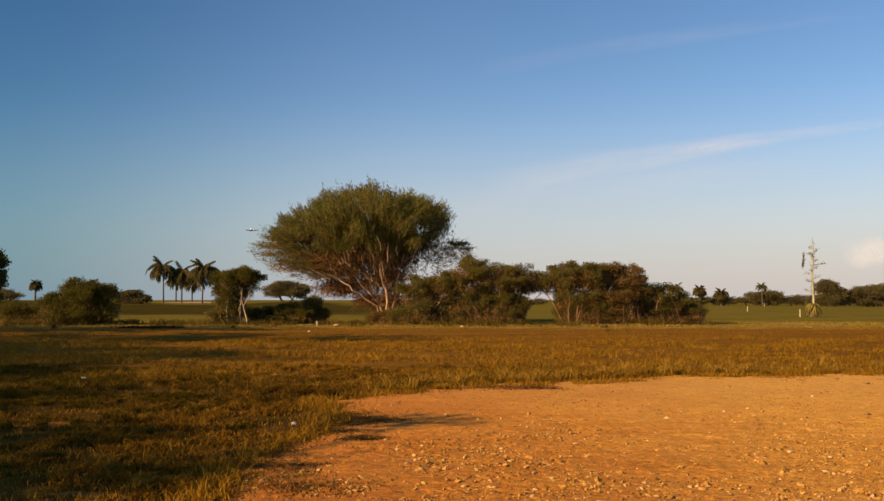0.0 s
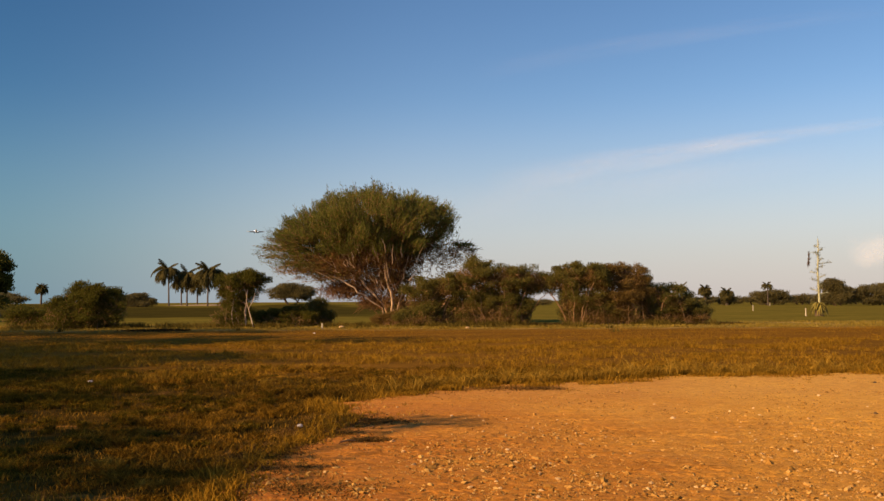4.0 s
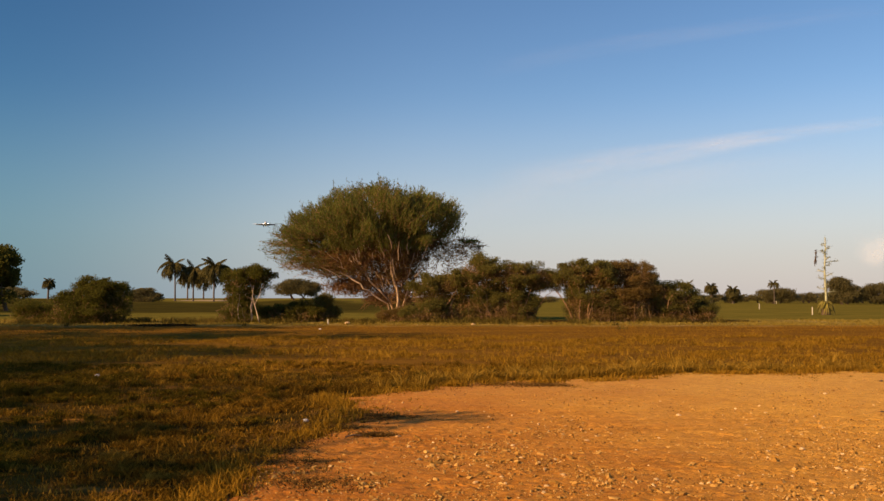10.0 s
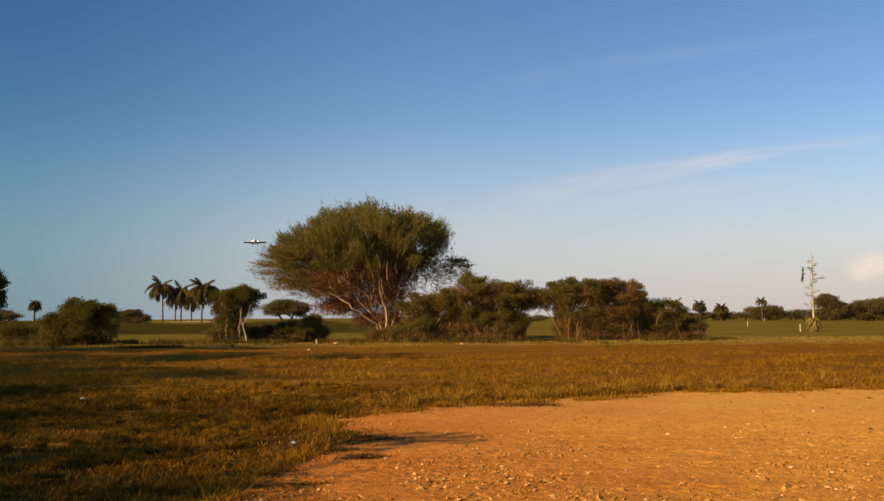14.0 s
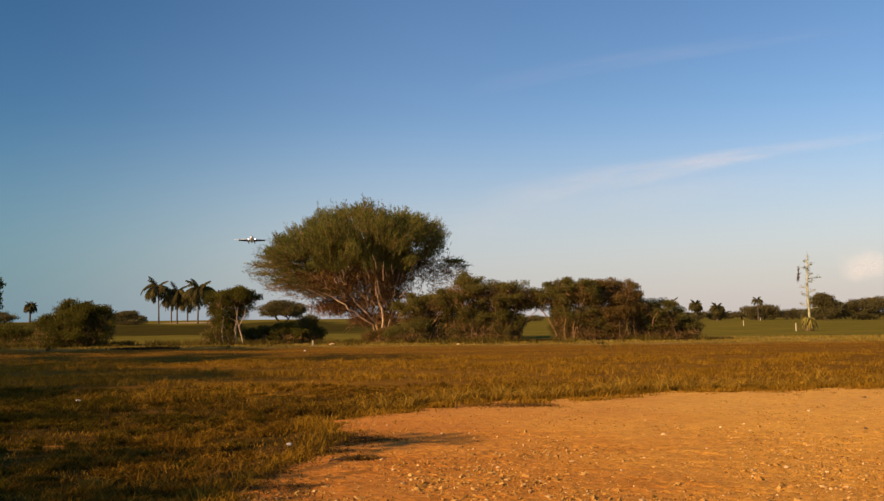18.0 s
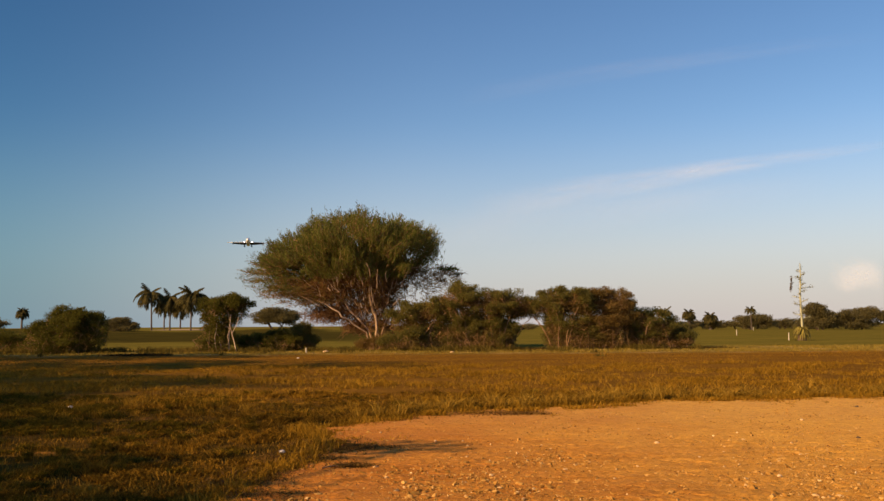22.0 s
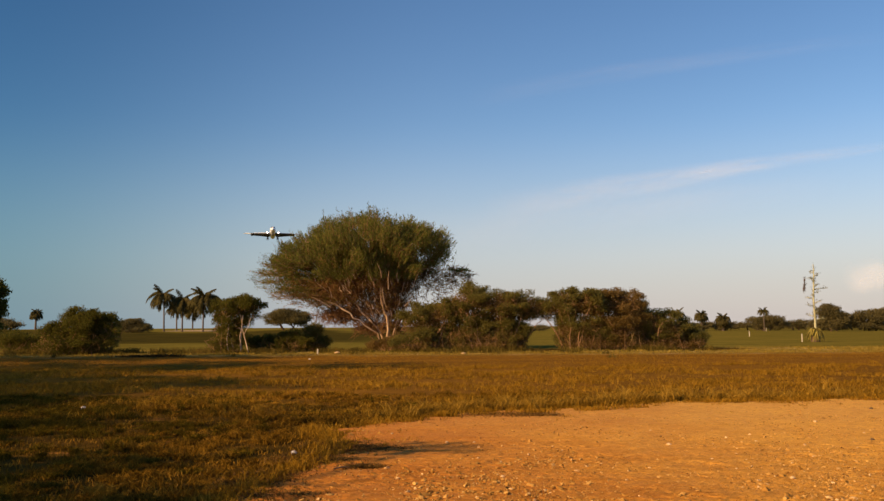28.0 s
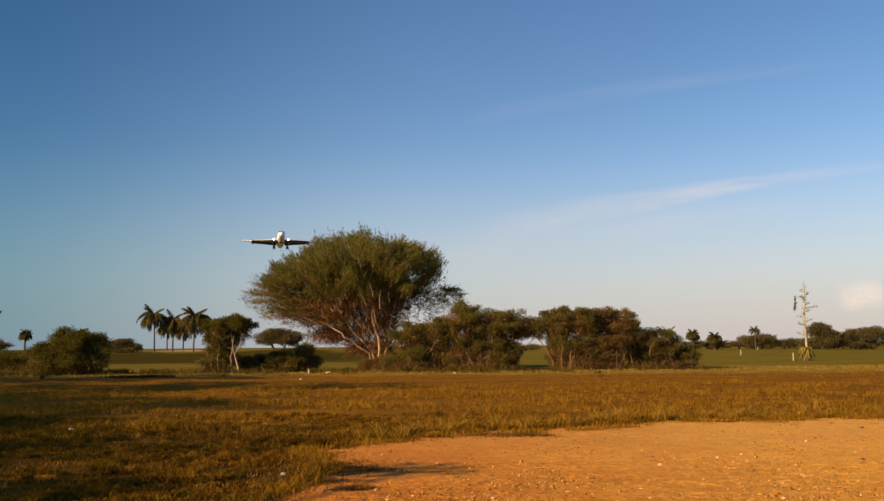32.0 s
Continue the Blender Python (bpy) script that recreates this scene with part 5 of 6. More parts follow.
far_tree(-53.7, 105, 0.2, [(-1.4, 0, 5.4, 2.4, 2.6, 2.8, 2.6), (-1.6, 0, 3.6, 2.6, 2.4, 1.6, 1.4), (-4.5, 0, 5.2, 3.2, 3, 2.6, 2), (-3, 0, 1.4, 4.2, 3, 1.3, 1)], 15000, 303, "tall dense dark tree at the field's border", LEAF_DARK, (0.35, 0.18), 3)
far_tree(-103, 205, 1.2, [(-2, 0, 1.4, 3, 3, 1.4, 2), (2, 0, 1.1, 2.6, 2.6, 1.1, 1)], 4000, 304, "low dark thicket at the field's border")
far_tree(-110, 215, 1.2, [(0, 0, 1.7, 4, 3, 1.6, 2)], 4000, 305, "low dark thicket at the field's border")
far_tree(-89, 215, 0.9, [(0, 0, 0.9, 3, 3, 0.9, 2)], 2500, 306, "low dark scrub on the rise")
far_tree(81.7, 220, 0, [(-2, 0, 1.9, 3.8, 3, 1.9, 2), (1.5, 0, 2.1, 3.8, 3, 1.9, 2), (4.0, 0, 1.3, 3.0, 2.5, 1.3, 1)], 9000, 307, "dome-shaped tree at the edge of the field")
far_tree(96, 215, 0, [(-2, 0, 1.5, 3.6, 3, 1.6, 2), (2, 0, 1.7, 3.6, 3, 1.9, 2)], 8000, 308, "rounded tree at the edge of the field")
far_tree(85.4, 190, 0, [(-1.5, 0, 3.8, 2.4, 2.4, 2.4, 2), (1.2, 0, 2.9, 3.0, 2.6, 2.2, 2), (0, 0, 1.3, 4.2, 2.6, 1.5, 1.4)], 11000, 309, "tall rounded dark tree at the edge of the field")
far_tree(93.5, 190, 0, [(-1.5, 0, 2.2, 3.8, 2.6, 2.2, 2), (2.4, 0, 3.1, 3.6, 2.8, 2.1, 2), (0, 0, 1.1, 5.2, 2.6, 1.3, 1.4)], 12000, 310, "row of dense olive trees at the edge of the field")
far_tree(103, 190, 0, [(-1.5, 0, 2.4, 3.2, 2.6, 2.2, 2), (2.4, 0, 2.6, 3.2, 2.8, 2.0, 2)], 7000, 311, "dense olive trees at the edge of the field")
for k, (x, y, w, h) in enumerate([(66.9, 226.5, 1.7, 1.9), (72.8, 226.5, 1.9, 1.9), (57, 235, 4.5, 2.2), (64, 238, 4.5, 2.3), (71, 240, 4.2, 2.2), (78, 240, 4.2, 2.2), (90, 242, 4.5, 2.6), (100, 238, 4.5, 2.6), (110, 232, 5, 2.4), (48, 240, 5, 2.2),
                                  (38, 244, 5, 1.4), (26, 246, 5.5, 1.6), (14, 248, 5.5, 1.7), (2, 248, 5.5, 1.6), (-10, 246, 5.5, 1.7), (-20, 238, 5, 1.8), (94, 232, 4.5, 2.7), (84, 236, 4.5, 2.4)]):
    far_tree(x, y, 0, [(-w * 0.4, 0, h * 0.5, w * 0.7, 3, h * 0.55, 1), (w * 0.4, 0, h * 0.55, w * 0.7, 3, h * 0.55, 1)], 2600, 330 + k, "low scrub along the far edge of the field", LEAF_FAR)


# ---- palms ----
def frond_mesh(seed, length, rise_deg, fall_deg, wide):
    """One feather leaf along +x that leaves the trunk at one slope and bends over to another, with leaflets that hang from its rib."""
    rng = np.random.default_rng(seed)
    m = 46
    t = np.linspace(0, 1, m)
    slope = np.radians(rise_deg + (fall_deg - rise_deg) * t ** 0.75)
    step = length / (m - 1) * np.stack([np.cos(slope), 0.10 * np.sin(seed * 2.1) * t, np.sin(slope)], 1)
    rib = np.cumsum(step, 0) - step[0]
    v1, f1 = tubes(rib[:-1], rib[1:], 0.05 * (1 - 0.8 * t[:-1]), 0.05 * (1 - 0.8 * t[1:]), 4)
    k = np.repeat(np.arange(4, m), 2)
    sgn = np.tile([1.0, -1.0], m - 4)
    c = rib[k]
    ln = 1.25 * wide * np.sin(np.pi * np.clip(t[k] * 0.80 + 0.12, 0, 1)) ** 0.6 * rng.uniform(0.7, 1.2, len(k))
    way = unit(step)[k]
    tip = c + way * (ln * 0.45)[:, None] + np.stack([0 * ln, sgn * ln * rng.uniform(0.3, 0.7, len(k)), -ln * (0.45 + 0.45 * rng.random(len(k)))], 1)
    w = way * 0.095
    midp = c * 0.5 + tip * 0.5 + np.array([[0, 0, 0.10]])
    v2 = np.stack([c - w, midp - w, tip, midp + w], 1).reshape(-1, 3)
    f2 = np.arange(len(v2)).reshape(-1, 4) + len(v1)
    return mesh_np("frond", np.concatenate([v1, v2]), np.concatenate([f1, f2]))


# young leaves stand up, grown ones arch over, old ones hang against the trunk
YOUNG = [frond_mesh(1, 3.2, 78, 15, 0.8), frond_mesh(2, 3.6, 70, -35, 0.9)]
GROWN = [frond_mesh(3, 4.4, 52, -82, 1.0), frond_mesh(4, 4.6, 40, -86, 1.05), frond_mesh(5, 4.2, 25, -84, 1.0)]
OLD = [frond_mesh(6, 3.8, -5, -88, 0.9), frond_mesh(7, 3.5, -30, -88, 0.8)]
for me in YOUNG + GROWN + OLD:
    me.materials.append(LEAF_PALM)


def make_palm(name, x, y, z, height, size, seed, label, young=5, grown=17, old=8, bend=0.4, radius=0.2, wind=0.45):
    """A feather palm; the wind gathers most of its leaves to the lee side."""
    rng = np.random.default_rng(seed)
    palm = root(name, x, y, z)
    m = 10
    t = np.linspace(0, 1, m)
    a = rng.uniform(0, 6.28)
    line = np.stack([bend * math.cos(a) * t ** 2, bend * math.sin(a) * t ** 2, -0.3 + (height + 0.3) * t], 1)
    r = radius * (1.25 - 0.45 * t + 0.25 * np.exp(-t * 14))
    v, f = tubes(line[:-1], line[1:], r[:-1], r[1:] * 1.06, 8)
    put("trunk", mesh_np("palm_trunk", v, f), BARK_PALM, palm)
    top = line[-1]
    for kinds, count in ((YOUNG, young), (GROWN, grown), (OLD, old)):
        for k in range(count):
            o = new("frond", kinds[k % len(kinds)])
            o.parent = palm
            turn = 360 * k * 0.382 + rng.uniform(-18, 18)
            turn += math.degrees(wind * math.sin(math.radians(turn)))
            big = size * rng.uniform(0.85, 1.1)
            o.matrix_basis = pose(top[0], top[1], top[2], 0, 0, turn) @ pose(0, 0, 0, rng.uniform(-14, 14), rng.uniform(-10, 10), 0) @ Matrix.Diagonal((big, big, big, 1))
    return tagged(palm, label, "palm tree", "palms round the field")


make_palm("palm_tree", -68.9, 215, 0.45, 9.2, 1.12, 401, "tall slim palm with drooping dark fronds", 5, 20, 10, 0.4, 0.17)
make_palm("palm_tree", -64.4, 215, 0.45, 8.1, 1.05, 402, "slim palm with drooping fronds", 4, 19, 11, 0.4, 0.17)
make_palm("palm_tree", -57.9, 210, 0.45, 8.5, 1.18, 403, "palm with a full drooping crown", 6, 24, 12, 0.4, 0.17)
make_palm("palm_tree", -71.0, 232, 0.45, 6.6, 0.85, 404, "palm with browned hanging fronds", 2, 12, 9, 0.4, 0.17)
make_palm("palm_tree", -65.0, 226, 0.45, 7.0, 1.15, 405, "palm with browned hanging fronds", 3, 17, 12, 0.4, 0.17)
make_palm("palm_tree", -98.3, 210, 0.9, 4.4, 0.50, 406, "small palm with a round crown", 12, 34, 16, 0.1, 0.22, 0.0)
make_palm("palm_tree", 60.8, 225, 0, 4.6, 0.60, 407, "short palm at the edge of the field", 3, 16, 8, 0.1, 0.2, 0.2)
make_palm("palm_tree", 66.9, 225, 0, 4.1, 0.56, 408, "short stout palm with a skirt of fronds", 14, 34, 26, 0.1, 0.3, 0.0)
make_palm("palm_tree", 72.4, 225, 0, 3.3, 0.60, 409, "short stout palm with a skirt of fronds", 16, 38, 34, 0.1, 0.3, 0.0)
make_palm("palm_tree", 76.0, 206, 0, 4.8, 0.40, 410, "slim palm in front of a rounded tree", 6, 18, 2, 0.1, 0.12, 0.0)


# ---- sand bank under the palms ----
def make_sand():
    v, f = grid_sheet(np.linspace(-72, -58, 25), np.linspace(222, 229, 8), lambda x, y: rise(x, y) + 0.02 + 0.35 * np.exp(-((x + 62) / 9) ** 2 - ((y - 226) / 2.2) ** 2))
    v[:, 2] -= 0.05 * (np.abs(v[:, 0] + 62) > 11)
    return tagged(put("sand_bunker", mesh_np("sand_bunker", v, f), SAND), "pale sand bank on the rise under the palms", "sand", kind="structure")


make_sand()


# ---- century plant ----
def agave_leaf(length, droop):
    m = 9
    t = np.linspace(0, 1, m)
    x = length * (0.80 * t - 0.12 * t ** 2)
    z = length * (0.48 * t - 1.22 * droop * t ** 2)
    w = 0.085 * np.sin(np.pi * np.clip(0.25 + t * 0.75, 0, 1)) ** 0.8 + 0.004
    th = 0.035 * (1 - t) + 0.004
    top = np.stack([x, np.zeros(m), z - 0.25 * w], 1)
    lft = np.stack([x, w, z + 0.2 * w], 1)
    rgt = np.stack([x, -w, z + 0.2 * w], 1)
    bot = np.stack([x, np.zeros(m), z - 0.25 * w - th], 1)
    v = np.concatenate([top, lft, bot, rgt])
    i = np.arange(m - 1)
    f = [np.stack([i + a * m, i + 1 + a * m, i + 1 + b * m, i + b * m], 1) for a, b in ((0, 1), (1, 2), (2, 3), (3, 0))]
    return mesh_np("agave_leaf", v, np.concatenate(f))


def make_agave():
    rng = np.random.default_rng(501)
    plant = root("century_plant", 33.75, 79.0)
    meshes = [agave_leaf(ln, dr) for ln, dr in ((1.35, 0.95), (1.25, 1.05), (1.1, 0.8))]
    for me in meshes:
        me.materials.append(AGAVE_LEAF)
    for k in range(48):
        o = new("leaf", meshes[k % 3])
        o.parent = plant
        o.matrix_basis = pose(0, 0, 0.76 + 0.009 * k, 0, 0, k * 137.5) @ pose(0, 0, 0, rng.uniform(-14, 14), rng.uniform(-14, 14), 0)
    v, f = tubes(np.array([[0, 0, -0.1], [0, 0, 0.5]]), np.array([[0, 0, 0.5], [0, 0, 1.1]]), np.array([0.42, 0.36]), np.array([0.36, 0.12]), 10)
    put("stump", mesh_np("stump", v, f), BARK_DARK, plant, "dark stump of dead leaf bases")
    h = np.linspace(0, 1, 14)
    line = np.stack([0.05 * h ** 1.3 + 0.04 * np.sin(h * 9), np.zeros(14), 0.2 + 6.85 * h], 1)
    r = 0.105 * (1 - 0.8 * h) + 0.014
    v, f = tubes(line[:-1], line[1:], r[:-1], r[1:], 8)
    put("stalk", mesh_np("stalk", v, f), AGAVE_STALK, plant, "tall pale flower stalk")
    for k in range(15):
        z = 2.0 + 4.3 * k / 14
        q = np.array([np.interp(z, line[:, 2], line[:, 0]), 0, z])
        a = k * 2.4
        reach = (1.35 if k == 6 else 1.75 if k == 9 else 0.75) * (1.1 - 0.55 * k / 14)
        d = np.array([math.cos(a), math.sin(a) * 0.8, 0.25])
        if k == 9:
            d = np.array([1.0, 0.1, 0.12])
        pts = np.array([q, q + d * reach * 0.5 + [0, 0, -0.02], q + d * reach + [0, 0, -0.05 * reach]])
        v, f = tubes(pts[:-1], pts[1:], np.array([0.036, 0.028]), np.array([0.028, 0.018]), 5)
        br = put("branch", mesh_np("branch", v, f), AGAVE_STALK, plant)
        n = 34
        u = rng.random(n) ** 0.6
        c = q + d * reach * u[:, None] + rng.normal(size=(n, 3)) * np.array([0.07, 0.07, 0.09])
        v, f = leaf_quads(rng, c, 0.13, 0.05, 0.6)
        tagged(put("bulbil_cluster", mesh_np("bulbils", v, f), AGAVE_BUD, br), kind="stuff")
    n = 240
    u = rng.random(n)
    c = np.stack([np.interp(1.2 + 5.8 * u, line[:, 2], line[:, 0]), np.zeros(n), 1.2 + 5.8 * u], 1) + rng.normal(size=(n, 3)) * np.array([0.10, 0.10, 0.1])
    v, f = leaf_quads(rng, c, 0.15, 0.05, 0.7)
    tagged(put("bulbil_cluster", mesh_np("stalk_bulbils", v, f), AGAVE_BUD, plant), kind="stuff")
    # a withered bunch that hangs from a side branch
    top = np.array([-0.80, -0.1, 5.75])
    q = np.array([0.03, 0, 5.55])
    v, f = tubes(np.array([q, (q + top) / 2 + [0, 0, 0.15]]), np.array([(q + top) / 2 + [0, 0, 0.15], top]), np.array([0.03, 0.02]), np.array([0.02, 0.015]), 5)
    br = put("branch", mesh_np("hanging_branch", v, f), AGAVE_STALK, plant)
    n = 160
    u = rng.random(n)
    c = top + np.stack([-0.12 * u, 0 * u, -1.2 * u], 1) + rng.normal(size=(n, 3)) * np.array([0.05, 0.05, 0.05])
    v, f = leaf_quads(rng, c, 0.2, 0.06, -1.0)
    put("withered_bunch", mesh_np("withered_bunch", v, f), BARK_DARK, br, "dark withered hanging bunch")
    return tagged(plant, "withered century plant with drooping yellowed leaves and tall stalk", "plant")


make_agave()


# ---- marker posts ----
def make_post(x, y, h, label, r=0.05):
    post = root("marker_post", x, y)
    bm = bmesh.new()
    bmesh.ops.create_cone(bm, cap_ends=True, segments=10, radius1=r * 1.08, radius2=r * 0.92, depth=h)
    bmesh.ops.translate(bm, verts=bm.verts, vec=(0, 0, h / 2 - 0.03))
    part("shaft", bm, POST_WHITE, post)
    bm = bmesh.new()
    bmesh.ops.create_uvsphere(bm, u_segments=10, v_segments=6, radius=r * 1.08)
    bmesh.ops.scale(bm, vec=(1, 1, 0.5), verts=bm.verts)
    bmesh.ops.translate(bm, verts=bm.verts, vec=(0, 0, h - 0.03))
    part("cap", bm, POST_WHITE, post)
    return tagged(post, label, "post", "marker posts in the field")


make_post(41.3, 117.5, 0.75, "short white marker post in the mown field")
make_post(32.7, 79.4, 0.72, "short white marker post beside the century plant")
make_post(74.2, 200.0, 0.8, "small white marker before the far trees")
make_post(-7.55, 52.6, 0.3, "short weathered white stub at the verge", 0.045)


# ---- unseen trees that shade the ground beside the lot ----
def make_shade_tree(x, y, blobs, seed, n, label, leaf=(0.26, 0.12), tall=1.0):
    rng = np.random.default_rng(seed)
    tree = root("unseen_shade_tree", x, y)
    k = tall
    stems = [[(0, 0, -0.1), (0.1, 0, 1.4 * k), (0.4, 0.2, 2.8 * k), (0.6, 0.6, 4.2 * k)], [(0.1, -0.1, -0.1), (-0.2, -0.3, 1.5 * k), (-0.9, -0.8, 2.9 * k), (-1.5, -1.5, 4.0 * k)]]
    tips, _ = in_blobs(rng, blobs, 160, 0.5)
    nodes, ends = woody(rng, tree, stems, tips, 0.014, 0.5, BARK_DARK, BARK_TWIG, 0.04, 0.1, 0.2, 0.22)
    crown(rng, tree, lumps(rng, blobs, 10), n, leaf, LEAF_DARK, nodes[ends], 0.4, 0.45)
    return tagged(tree, label, "tree", SHADE)


SHADE = "shade trees beside the lot"
make_shade_tree(-13.85, 2.45, [(-0.6, -0.4, 5.0, 2.4, 2.2, 1.2, 1.2), (-2.4, -3.0, 4.6, 3.0, 2.4, 1.2, 3), (-2.6, 0.5, 5.0, 2.4, 2.0, 1.2, 1.6), (0.6, -2.6, 4.4, 1.8, 1.6, 0.9, 1.4), (3.7, 2.75, 5.0, 0.4, 0.8, 0.35, 0.5),
                              (2.5, -0.4, 4.8, 0.5, 0.6, 0.35, 0.35), (1.2, -0.1, 4.6, 1.3, 1.0, 0.7, 0.8), (-0.8, 1.6, 5.0, 1.6, 1.3, 0.8, 1.3), (-3.4, 3.4, 5.0, 1.8, 1.2, 0.8, 0.8)], 601, 3000, "leafy tree that shades the grass beside the lot")
# tall crowns added out of view, thinned to dim the left of the grass strip
make_shade_tree(-43.4, -8.4, [(0, 0, 19, 3.2, 4.5, 2.2, 2.4), (-3.4, 1, 18.6, 3.4, 5.0, 2.2, 3.2), (-1, -4, 18, 3.2, 3.6, 2.0, 2.0), (3.0, 1.5, 19, 2.4, 3.6, 1.6, 0.7)], 602, 1900, "unseen tall open-crowned tree, added to darken the grass", (0.30, 0.15), 4.2)
make_shade_tree(-46.2, -3.4, [(0, 0, 19, 3.6, 3.4, 2.0, 2.4), (-4.4, 0.5, 18.6, 4.0, 3.6, 2.0, 3.0)], 606, 2000, "unseen tall open-crowned tree, added to darken the grass", (0.30, 0.15), 4.2)
make_shade_tree(-47.4, 1.6, [(0, 0, 19, 4.0, 5.5, 2.4, 2.6), (-4.4, 1, 18.6, 4.2, 5.8, 2.2, 3.6), (-1, -5, 18, 4.0, 4.0, 2.0, 2.2), (4.0, 1.5, 19, 3.0, 4.4, 1.8, 0.8)], 603, 9600, "unseen tall open-crowned tree, added to darken the grass", (0.30, 0.15), 4.2)
make_shade_tree(-51.4, 12.1, [(0, 0, 19.5, 5.4, 6.5, 2.6, 2.8), (-6.0, 1, 19, 5.4, 6.8, 2.4, 3.8), (-1, -6, 18.5, 5.0, 5.0, 2.2, 2.4), (5.4, 1.5, 19.5, 4.4, 5.0, 2.0, 0.9), (10.5, 1.0, 19.5, 4.6, 4.2, 1.8, 0.8)], 604, 14600, "unseen tall open-crowned tree, added to darken the grass", (0.32, 0.16), 4.3)
make_shade_tree(-55.9, 23.6, [(0, 0, 19.5, 6.4, 6.0, 2.6, 2.8), (-7.0, 1, 19, 6.4, 6.0, 2.4, 3.4), (6.4, 1.0, 19.5, 5.4, 5.0, 2.0, 1.2)], 605, 11500, "unseen tall open-crowned tree, added to darken the grass", (0.32, 0.16), 4.3)

# added out of view, set so that their shadows fall on the left lawn
for k, (x, y) in enumerate(((-62.5, 64.0), (-73.0, 84.0), (-84.0, 104.0))):
    make_shade_tree(x, y, [(0, 0, 10.6, 4.6, 5.0, 2.6, 3), (-3.6, 1, 10.0, 4.4, 5.0, 2.6, 3), (1.6, 2.4, 11.4, 3.6, 4.2, 2.0, 2), (0.5, 0, 7.0, 4.4, 4.0, 2.4, 2)], 611 + k, 5200, "unseen dense spreading tree, added to shade the mown field", (0.55, 0.30), 2.4)


# ---- dry sticks at the border of the lot ----
for x, y, ln, turn in ((-0.45, 15.95, 0.30, 12), (0.15, 16.2, 0.22, -8), (0.55, 16.1, 0.26, 20), (-1.2, 9.7, 0.2, 35)):
    p = np.array([[0, 0, 0], [ln * 0.55, ln * 0.06, 0.012], [ln, 0, 0.0]])
    v, f = tubes(p[:-1], p[1:], np.array([0.010, 0.009]), np.array([0.009, 0.005]), 6)
    o = put("dry_stick", mesh_np("dry_stick", v, f), BARK_STICK)
    o.matrix_basis = pose(x, y, 0.045, 0, 0, turn)
    tagged(o, "pale dry stick lying on the dirt", "stick", "dry sticks")


# ---- airliner ----
def ring_body(stations, sides=20):
    """A lofted body: (y, half width, half height, z) for each ring."""
    th = np.linspace(0, 2 * np.pi, sides, endpoint=False)
    v = np.concatenate([np.stack([w * np.cos(th), np.full(sides, y), z + h * np.sin(th)], 1) for y, w, h, z in stations])
    f = []
    for k in range(len(stations) - 1):
        i = np.arange(sides)
        f.append(np.stack([i + k * sides, (i + 1) % sides + k * sides, (i + 1) % sides + (k + 1) * sides, i + (k + 1) * sides], 1))
    me = mesh_np("body", v, np.concatenate(f))
    me.polygons.foreach_set("use_smooth", [True] * len(me.polygons))
    return me


def foil(sections):
    """A wing or fin: for each section its leading edge point, chord along +y, thickness, and the thickness axis."""
    prof = [(0.0, 0.0), (0.04, 0.35), (0.25, 0.5), (0.6, 0.35), (1.0, 0.02), (0.6, -0.3), (0.25, -0.45), (0.04, -0.3)]
    n = len(prof)
    v = []
    for (x, y, z), chord, thick, ax in sections:
        for a, b in prof:
            v.append((x + ax[0] * b * thick, y + a * chord, z + ax[2] * b * thick))
    f = []
    for k in range(len(sections) - 1):
        for i in range(n):
            f.append((i + k * n, (i + 1) % n + k * n, (i + 1) % n + (k + 1) * n, i + (k + 1) * n))
    me = mesh_np("foil", np.array(v), np.array(f))
    return me


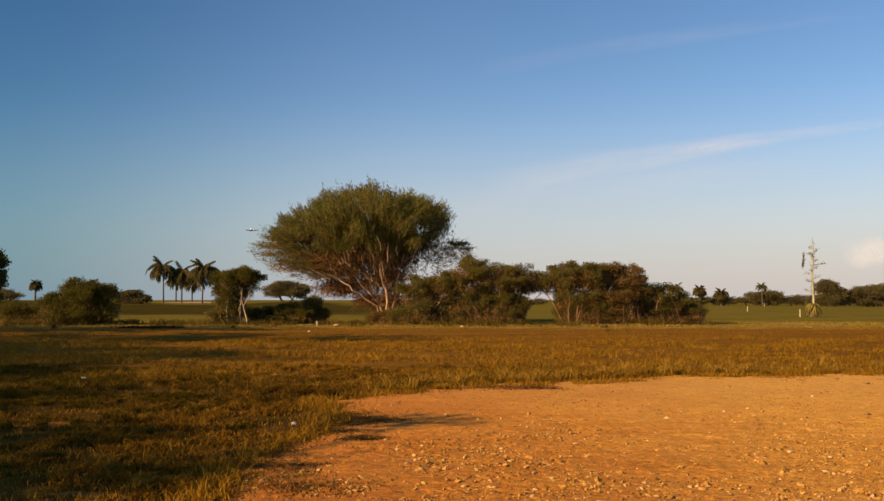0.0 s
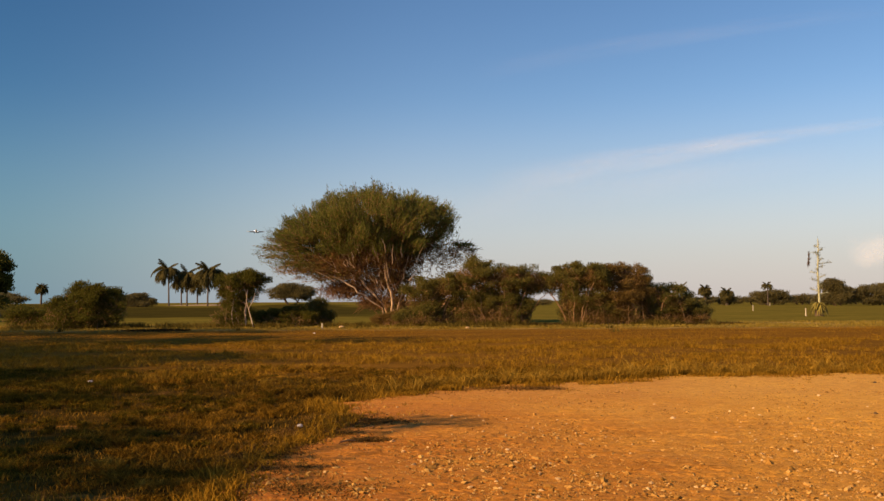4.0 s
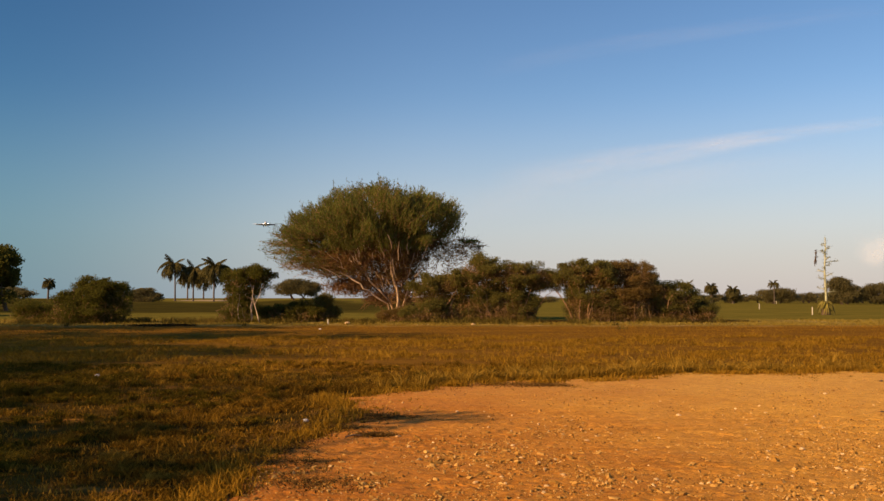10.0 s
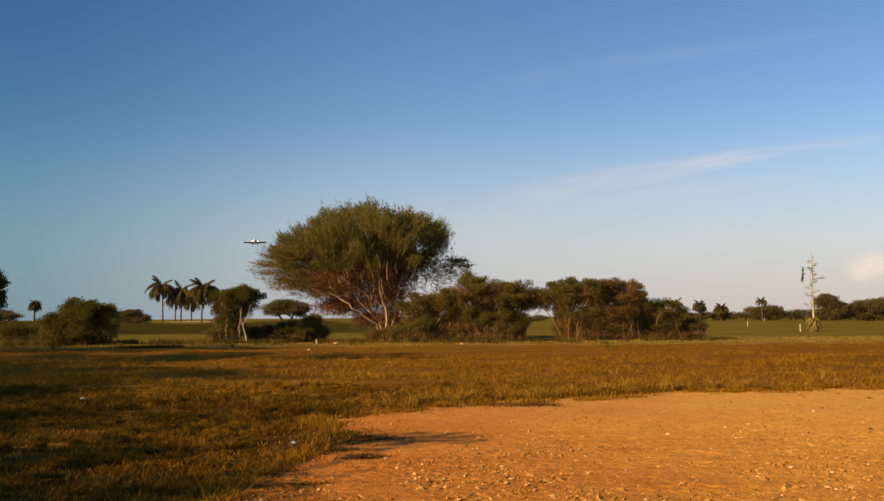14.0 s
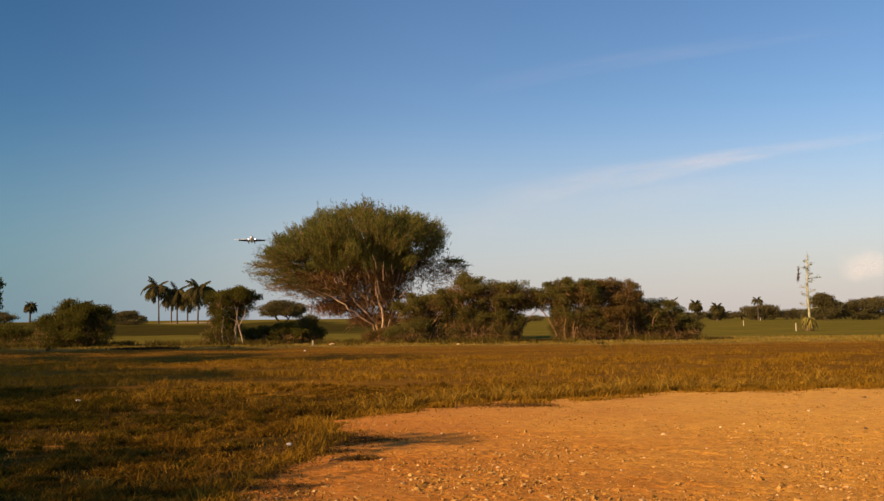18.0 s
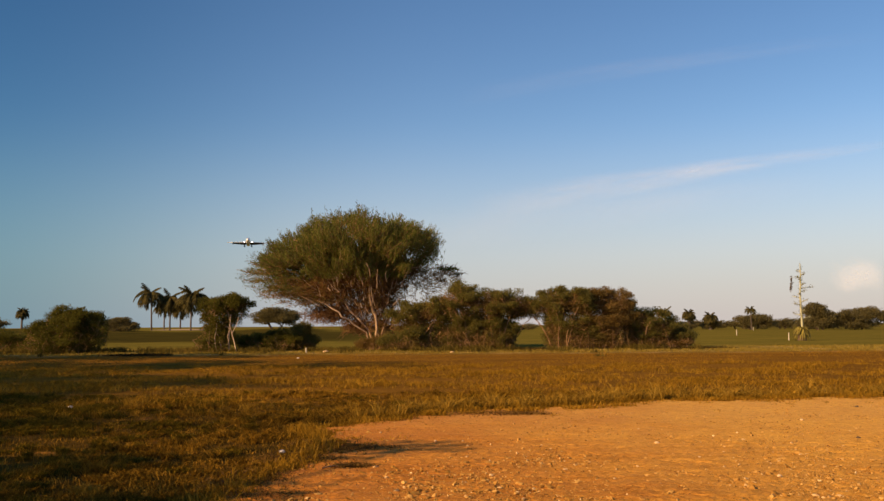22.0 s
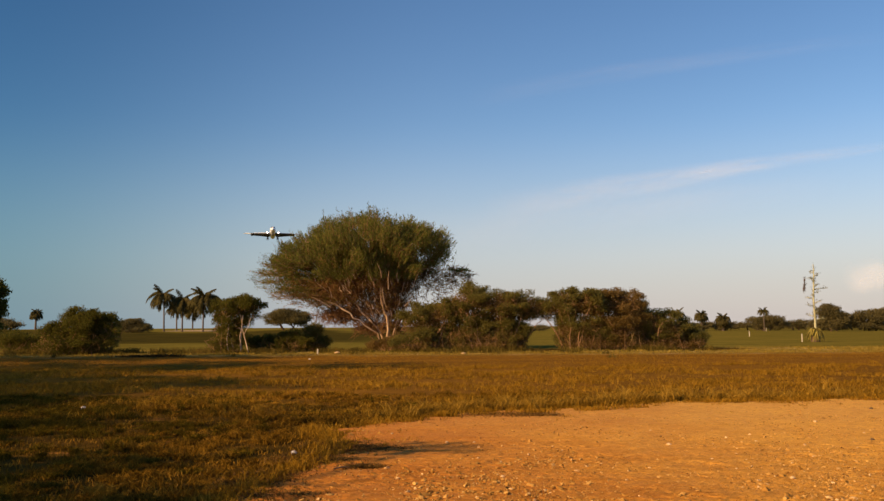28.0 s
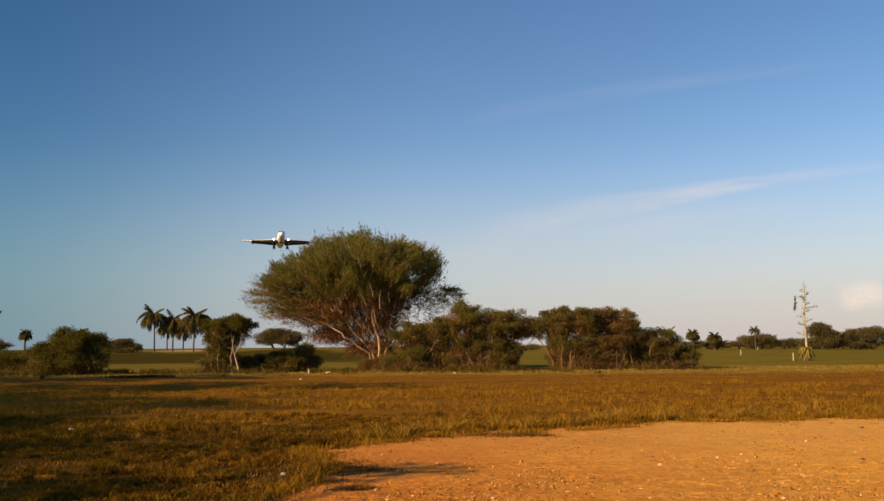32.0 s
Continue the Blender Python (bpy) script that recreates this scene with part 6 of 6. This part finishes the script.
def make_airliner():
    jet = root("jet_airliner", 0, 0, 0)
    body = put("fuselage", ring_body([(-17.0, 0.05, 0.05, 0.3), (-16.6, 0.55, 0.5, 0.35), (-15.6, 1.0, 1.0, 0.5), (-14, 1.4, 1.45, 0.75), (-12, 1.62, 1.75, 0.85), (-8, 1.66, 1.85, 0.85),
                                      (6, 1.66, 1.85, 0.85), (11, 1.5, 1.6, 1.1), (15, 0.95, 1.0, 1.6), (18, 0.3, 0.35, 2.0), (18.4, 0.02, 0.02, 2.0)]), JET_WHITE, jet)
    put("windscreen", ring_body([(-15.3, 0.95, 0.1, 1.44), (-15.1, 1.05, 0.22, 1.48), (-14.6, 1.12, 0.3, 1.72), (-14.3, 1.02, 0.1, 1.98)], 12), JET_GLASS, body)
    up = (0, 0, 1)
    for s in (-1, 1):
        # inner wing and flap carry their shade as dark colour, the sunlit outer wing is white
        put("wing", foil([((s * 1.2, -4.5, 0.0), 7.0, 1.25, up), ((s * 6, -2.4, 0.25), 4.6, 0.9, up), ((s * 11.6, 0.1, 0.6), 3.2, 0.55, up)]), JET_SHADE_GREY, jet, "inner wing, the shade of its underside put into its colour")
        put("wing_tip", foil([((s * 11.6, 0.05, 0.62), 3.25, 0.57, up), ((s * 16.4, 2.2, 1.15), 1.8, 0.4, up)]), JET_WHITE, jet, "outer wing, its sunlit look put into its white colour")
        put("slat", foil([((s * 1.9, -4.75, 0.42), 0.9, 0.34, up), ((s * 11.5, -0.3, 0.82), 0.5, 0.22, up)]), JET_WHITE, jet)
        put("flap", foil([((s * 1.8, 1.6, -0.5), 2.2, 1.1, up), ((s * 6, 1.5, -0.2), 1.9, 0.9, up), ((s * 11.2, 2.4, 0.2), 1.5, 0.6, up)]), JET_SHADE_GREY, jet, "lowered wing flap")
        # rounded block added for the dark flap end, its shade put into the colour
        flap_end = ring_body([(-1.4, 0.05, 0.05, 0.2), (-1.0, 0.58, 0.62, 0.1), (1.5, 0.68, 0.72, 0.1), (3.5, 0.3, 0.3, 0.3), (4.2, 0.03, 0.03, 0.35)], 12)
        o = put("flap_end", flap_end, JET_DARK, jet, "dark rounded block in place of the shaded flap end")
        o.location = (s * 11.7, 0.2, 0.1)
        eng = put("engine", ring_body([(0.6, 0.85, 0.85, 1.5), (0.4, 1.0, 1.0, 1.5), (0.8, 1.12, 1.12, 1.5), (4, 1.15, 1.15, 1.5), (8, 0.85, 0.85, 1.6), (8.6, 0.6, 0.6, 1.6)], 18), JET_WHITE, jet)
        eng.location = (s * 3.3, 0, -0.6)
        # intake face in white, so that the lip's glint is painted across it
        put("intake", ring_body([(0.75, 0.87, 0.87, 1.5), (0.7, 0.45, 0.45, 1.5), (0.45, 0.02, 0.02, 1.5)], 16), JET_WHITE, eng)
        bm = bmesh.new()
        bmesh.ops.create_uvsphere(bm, u_segments=14, v_segments=8, radius=0.38)
        bmesh.ops.scale(bm, vec=(1, 0.45, 1), verts=bm.verts)
        lit = part("landing_light", bm, JET_LIGHT, jet, "landing light, switched on", True)
        lit.location = (s * 3.05, -4.55, 0.5)
        put("pylon", foil([((s * 1.5, 4.5, 1.6), 4.0, 0.4, up), ((s * 2.4, 4.6, 1.6), 3.4, 0.4, up)]), JET_WHITE, jet)
        put("tailplane", foil([((s * 0.4, 13.5, 2.2), 3.4, 0.35, up), ((s * 5.4, 16.2, 2.7), 1.6, 0.2, up)]), JET_WHITE, jet)
        gear(jet, s * 2.8, 1.0, -2.35, True)
    put("fin", foil([((0, 10.8, 2.6), 6.0, 0.5, (1, 0, 0)), ((0, 15.2, 7.2), 2.8, 0.3, (1, 0, 0))]), JET_WHITE, jet)
    gear(jet, 0.0, -12.2, -2.45, False)
    return tagged(jet, "white twin-engined jet airliner on approach, landing gear down", "aircraft")


def gear(jet, x, y, z, main):
    v, f = tubes(np.array([[0, 0, 0.0], [0, 0.8, 1.8]]), np.array([[0, 0, 2.9], [0, 0, 0.6]]), np.array([0.34, 0.14]), np.array([0.42, 0.14]), 8)
    leg = put("landing_gear", mesh_np("gear_leg", v, f), JET_SHADE_GREY, jet)
    leg.location = (x, y, z)
    r = 0.72 if main else 0.5
    for s in (-1, 1):
        bm = bmesh.new()
        bmesh.ops.create_cone(bm, cap_ends=True, segments=16, radius1=r, radius2=r, depth=0.36)
        bmesh.ops.rotate(bm, verts=bm.verts, matrix=Matrix.Rotation(radians(90), 3, "Y"))
        bmesh.ops.bevel(bm, geom=[e for e in bm.edges if abs(e.verts[0].co.x - e.verts[1].co.x) < 0.01], offset=0.08, segments=2, affect="EDGES")
        bmesh.ops.translate(bm, verts=bm.verts, vec=(s * 0.38, 0, 0.1))
        part("wheel", bm, JET_DARK, leg)


AIRLINER = make_airliner()


# ---- what moves ----
def motions():
    way = [(0, -400.77, 1822.16, 147.33), (2, -361.07, 1636.07, 132.88), (4, -326.09, 1482.42, 121.60), (6, -295.90, 1353.15, 112.49),
           (8, -269.92, 1242.18, 104.89), (10, -247.51, 1144.83, 98.31), (12, -227.87, 1057.47, 92.43), (14, -210.21, 977.29, 87.00),
           (16, -193.82, 902.11, 81.89), (18, -177.99, 830.29, 76.98), (20, -162.26, 760.67, 72.22), (22, -146.36, 692.48, 67.59),
           (24, -130.16, 625.35, 63.08), (26, -113.74, 559.23, 58.70), (28, -97.23, 494.40, 54.43), (30, -81.12, 431.35, 50.29),
           (32, -65.88, 370.77, 46.26)]
    walk(AIRLINER, [(t, pose(x, y, z, -4.0, 0, 11.4)) for t, x, y, z in way])


motions()
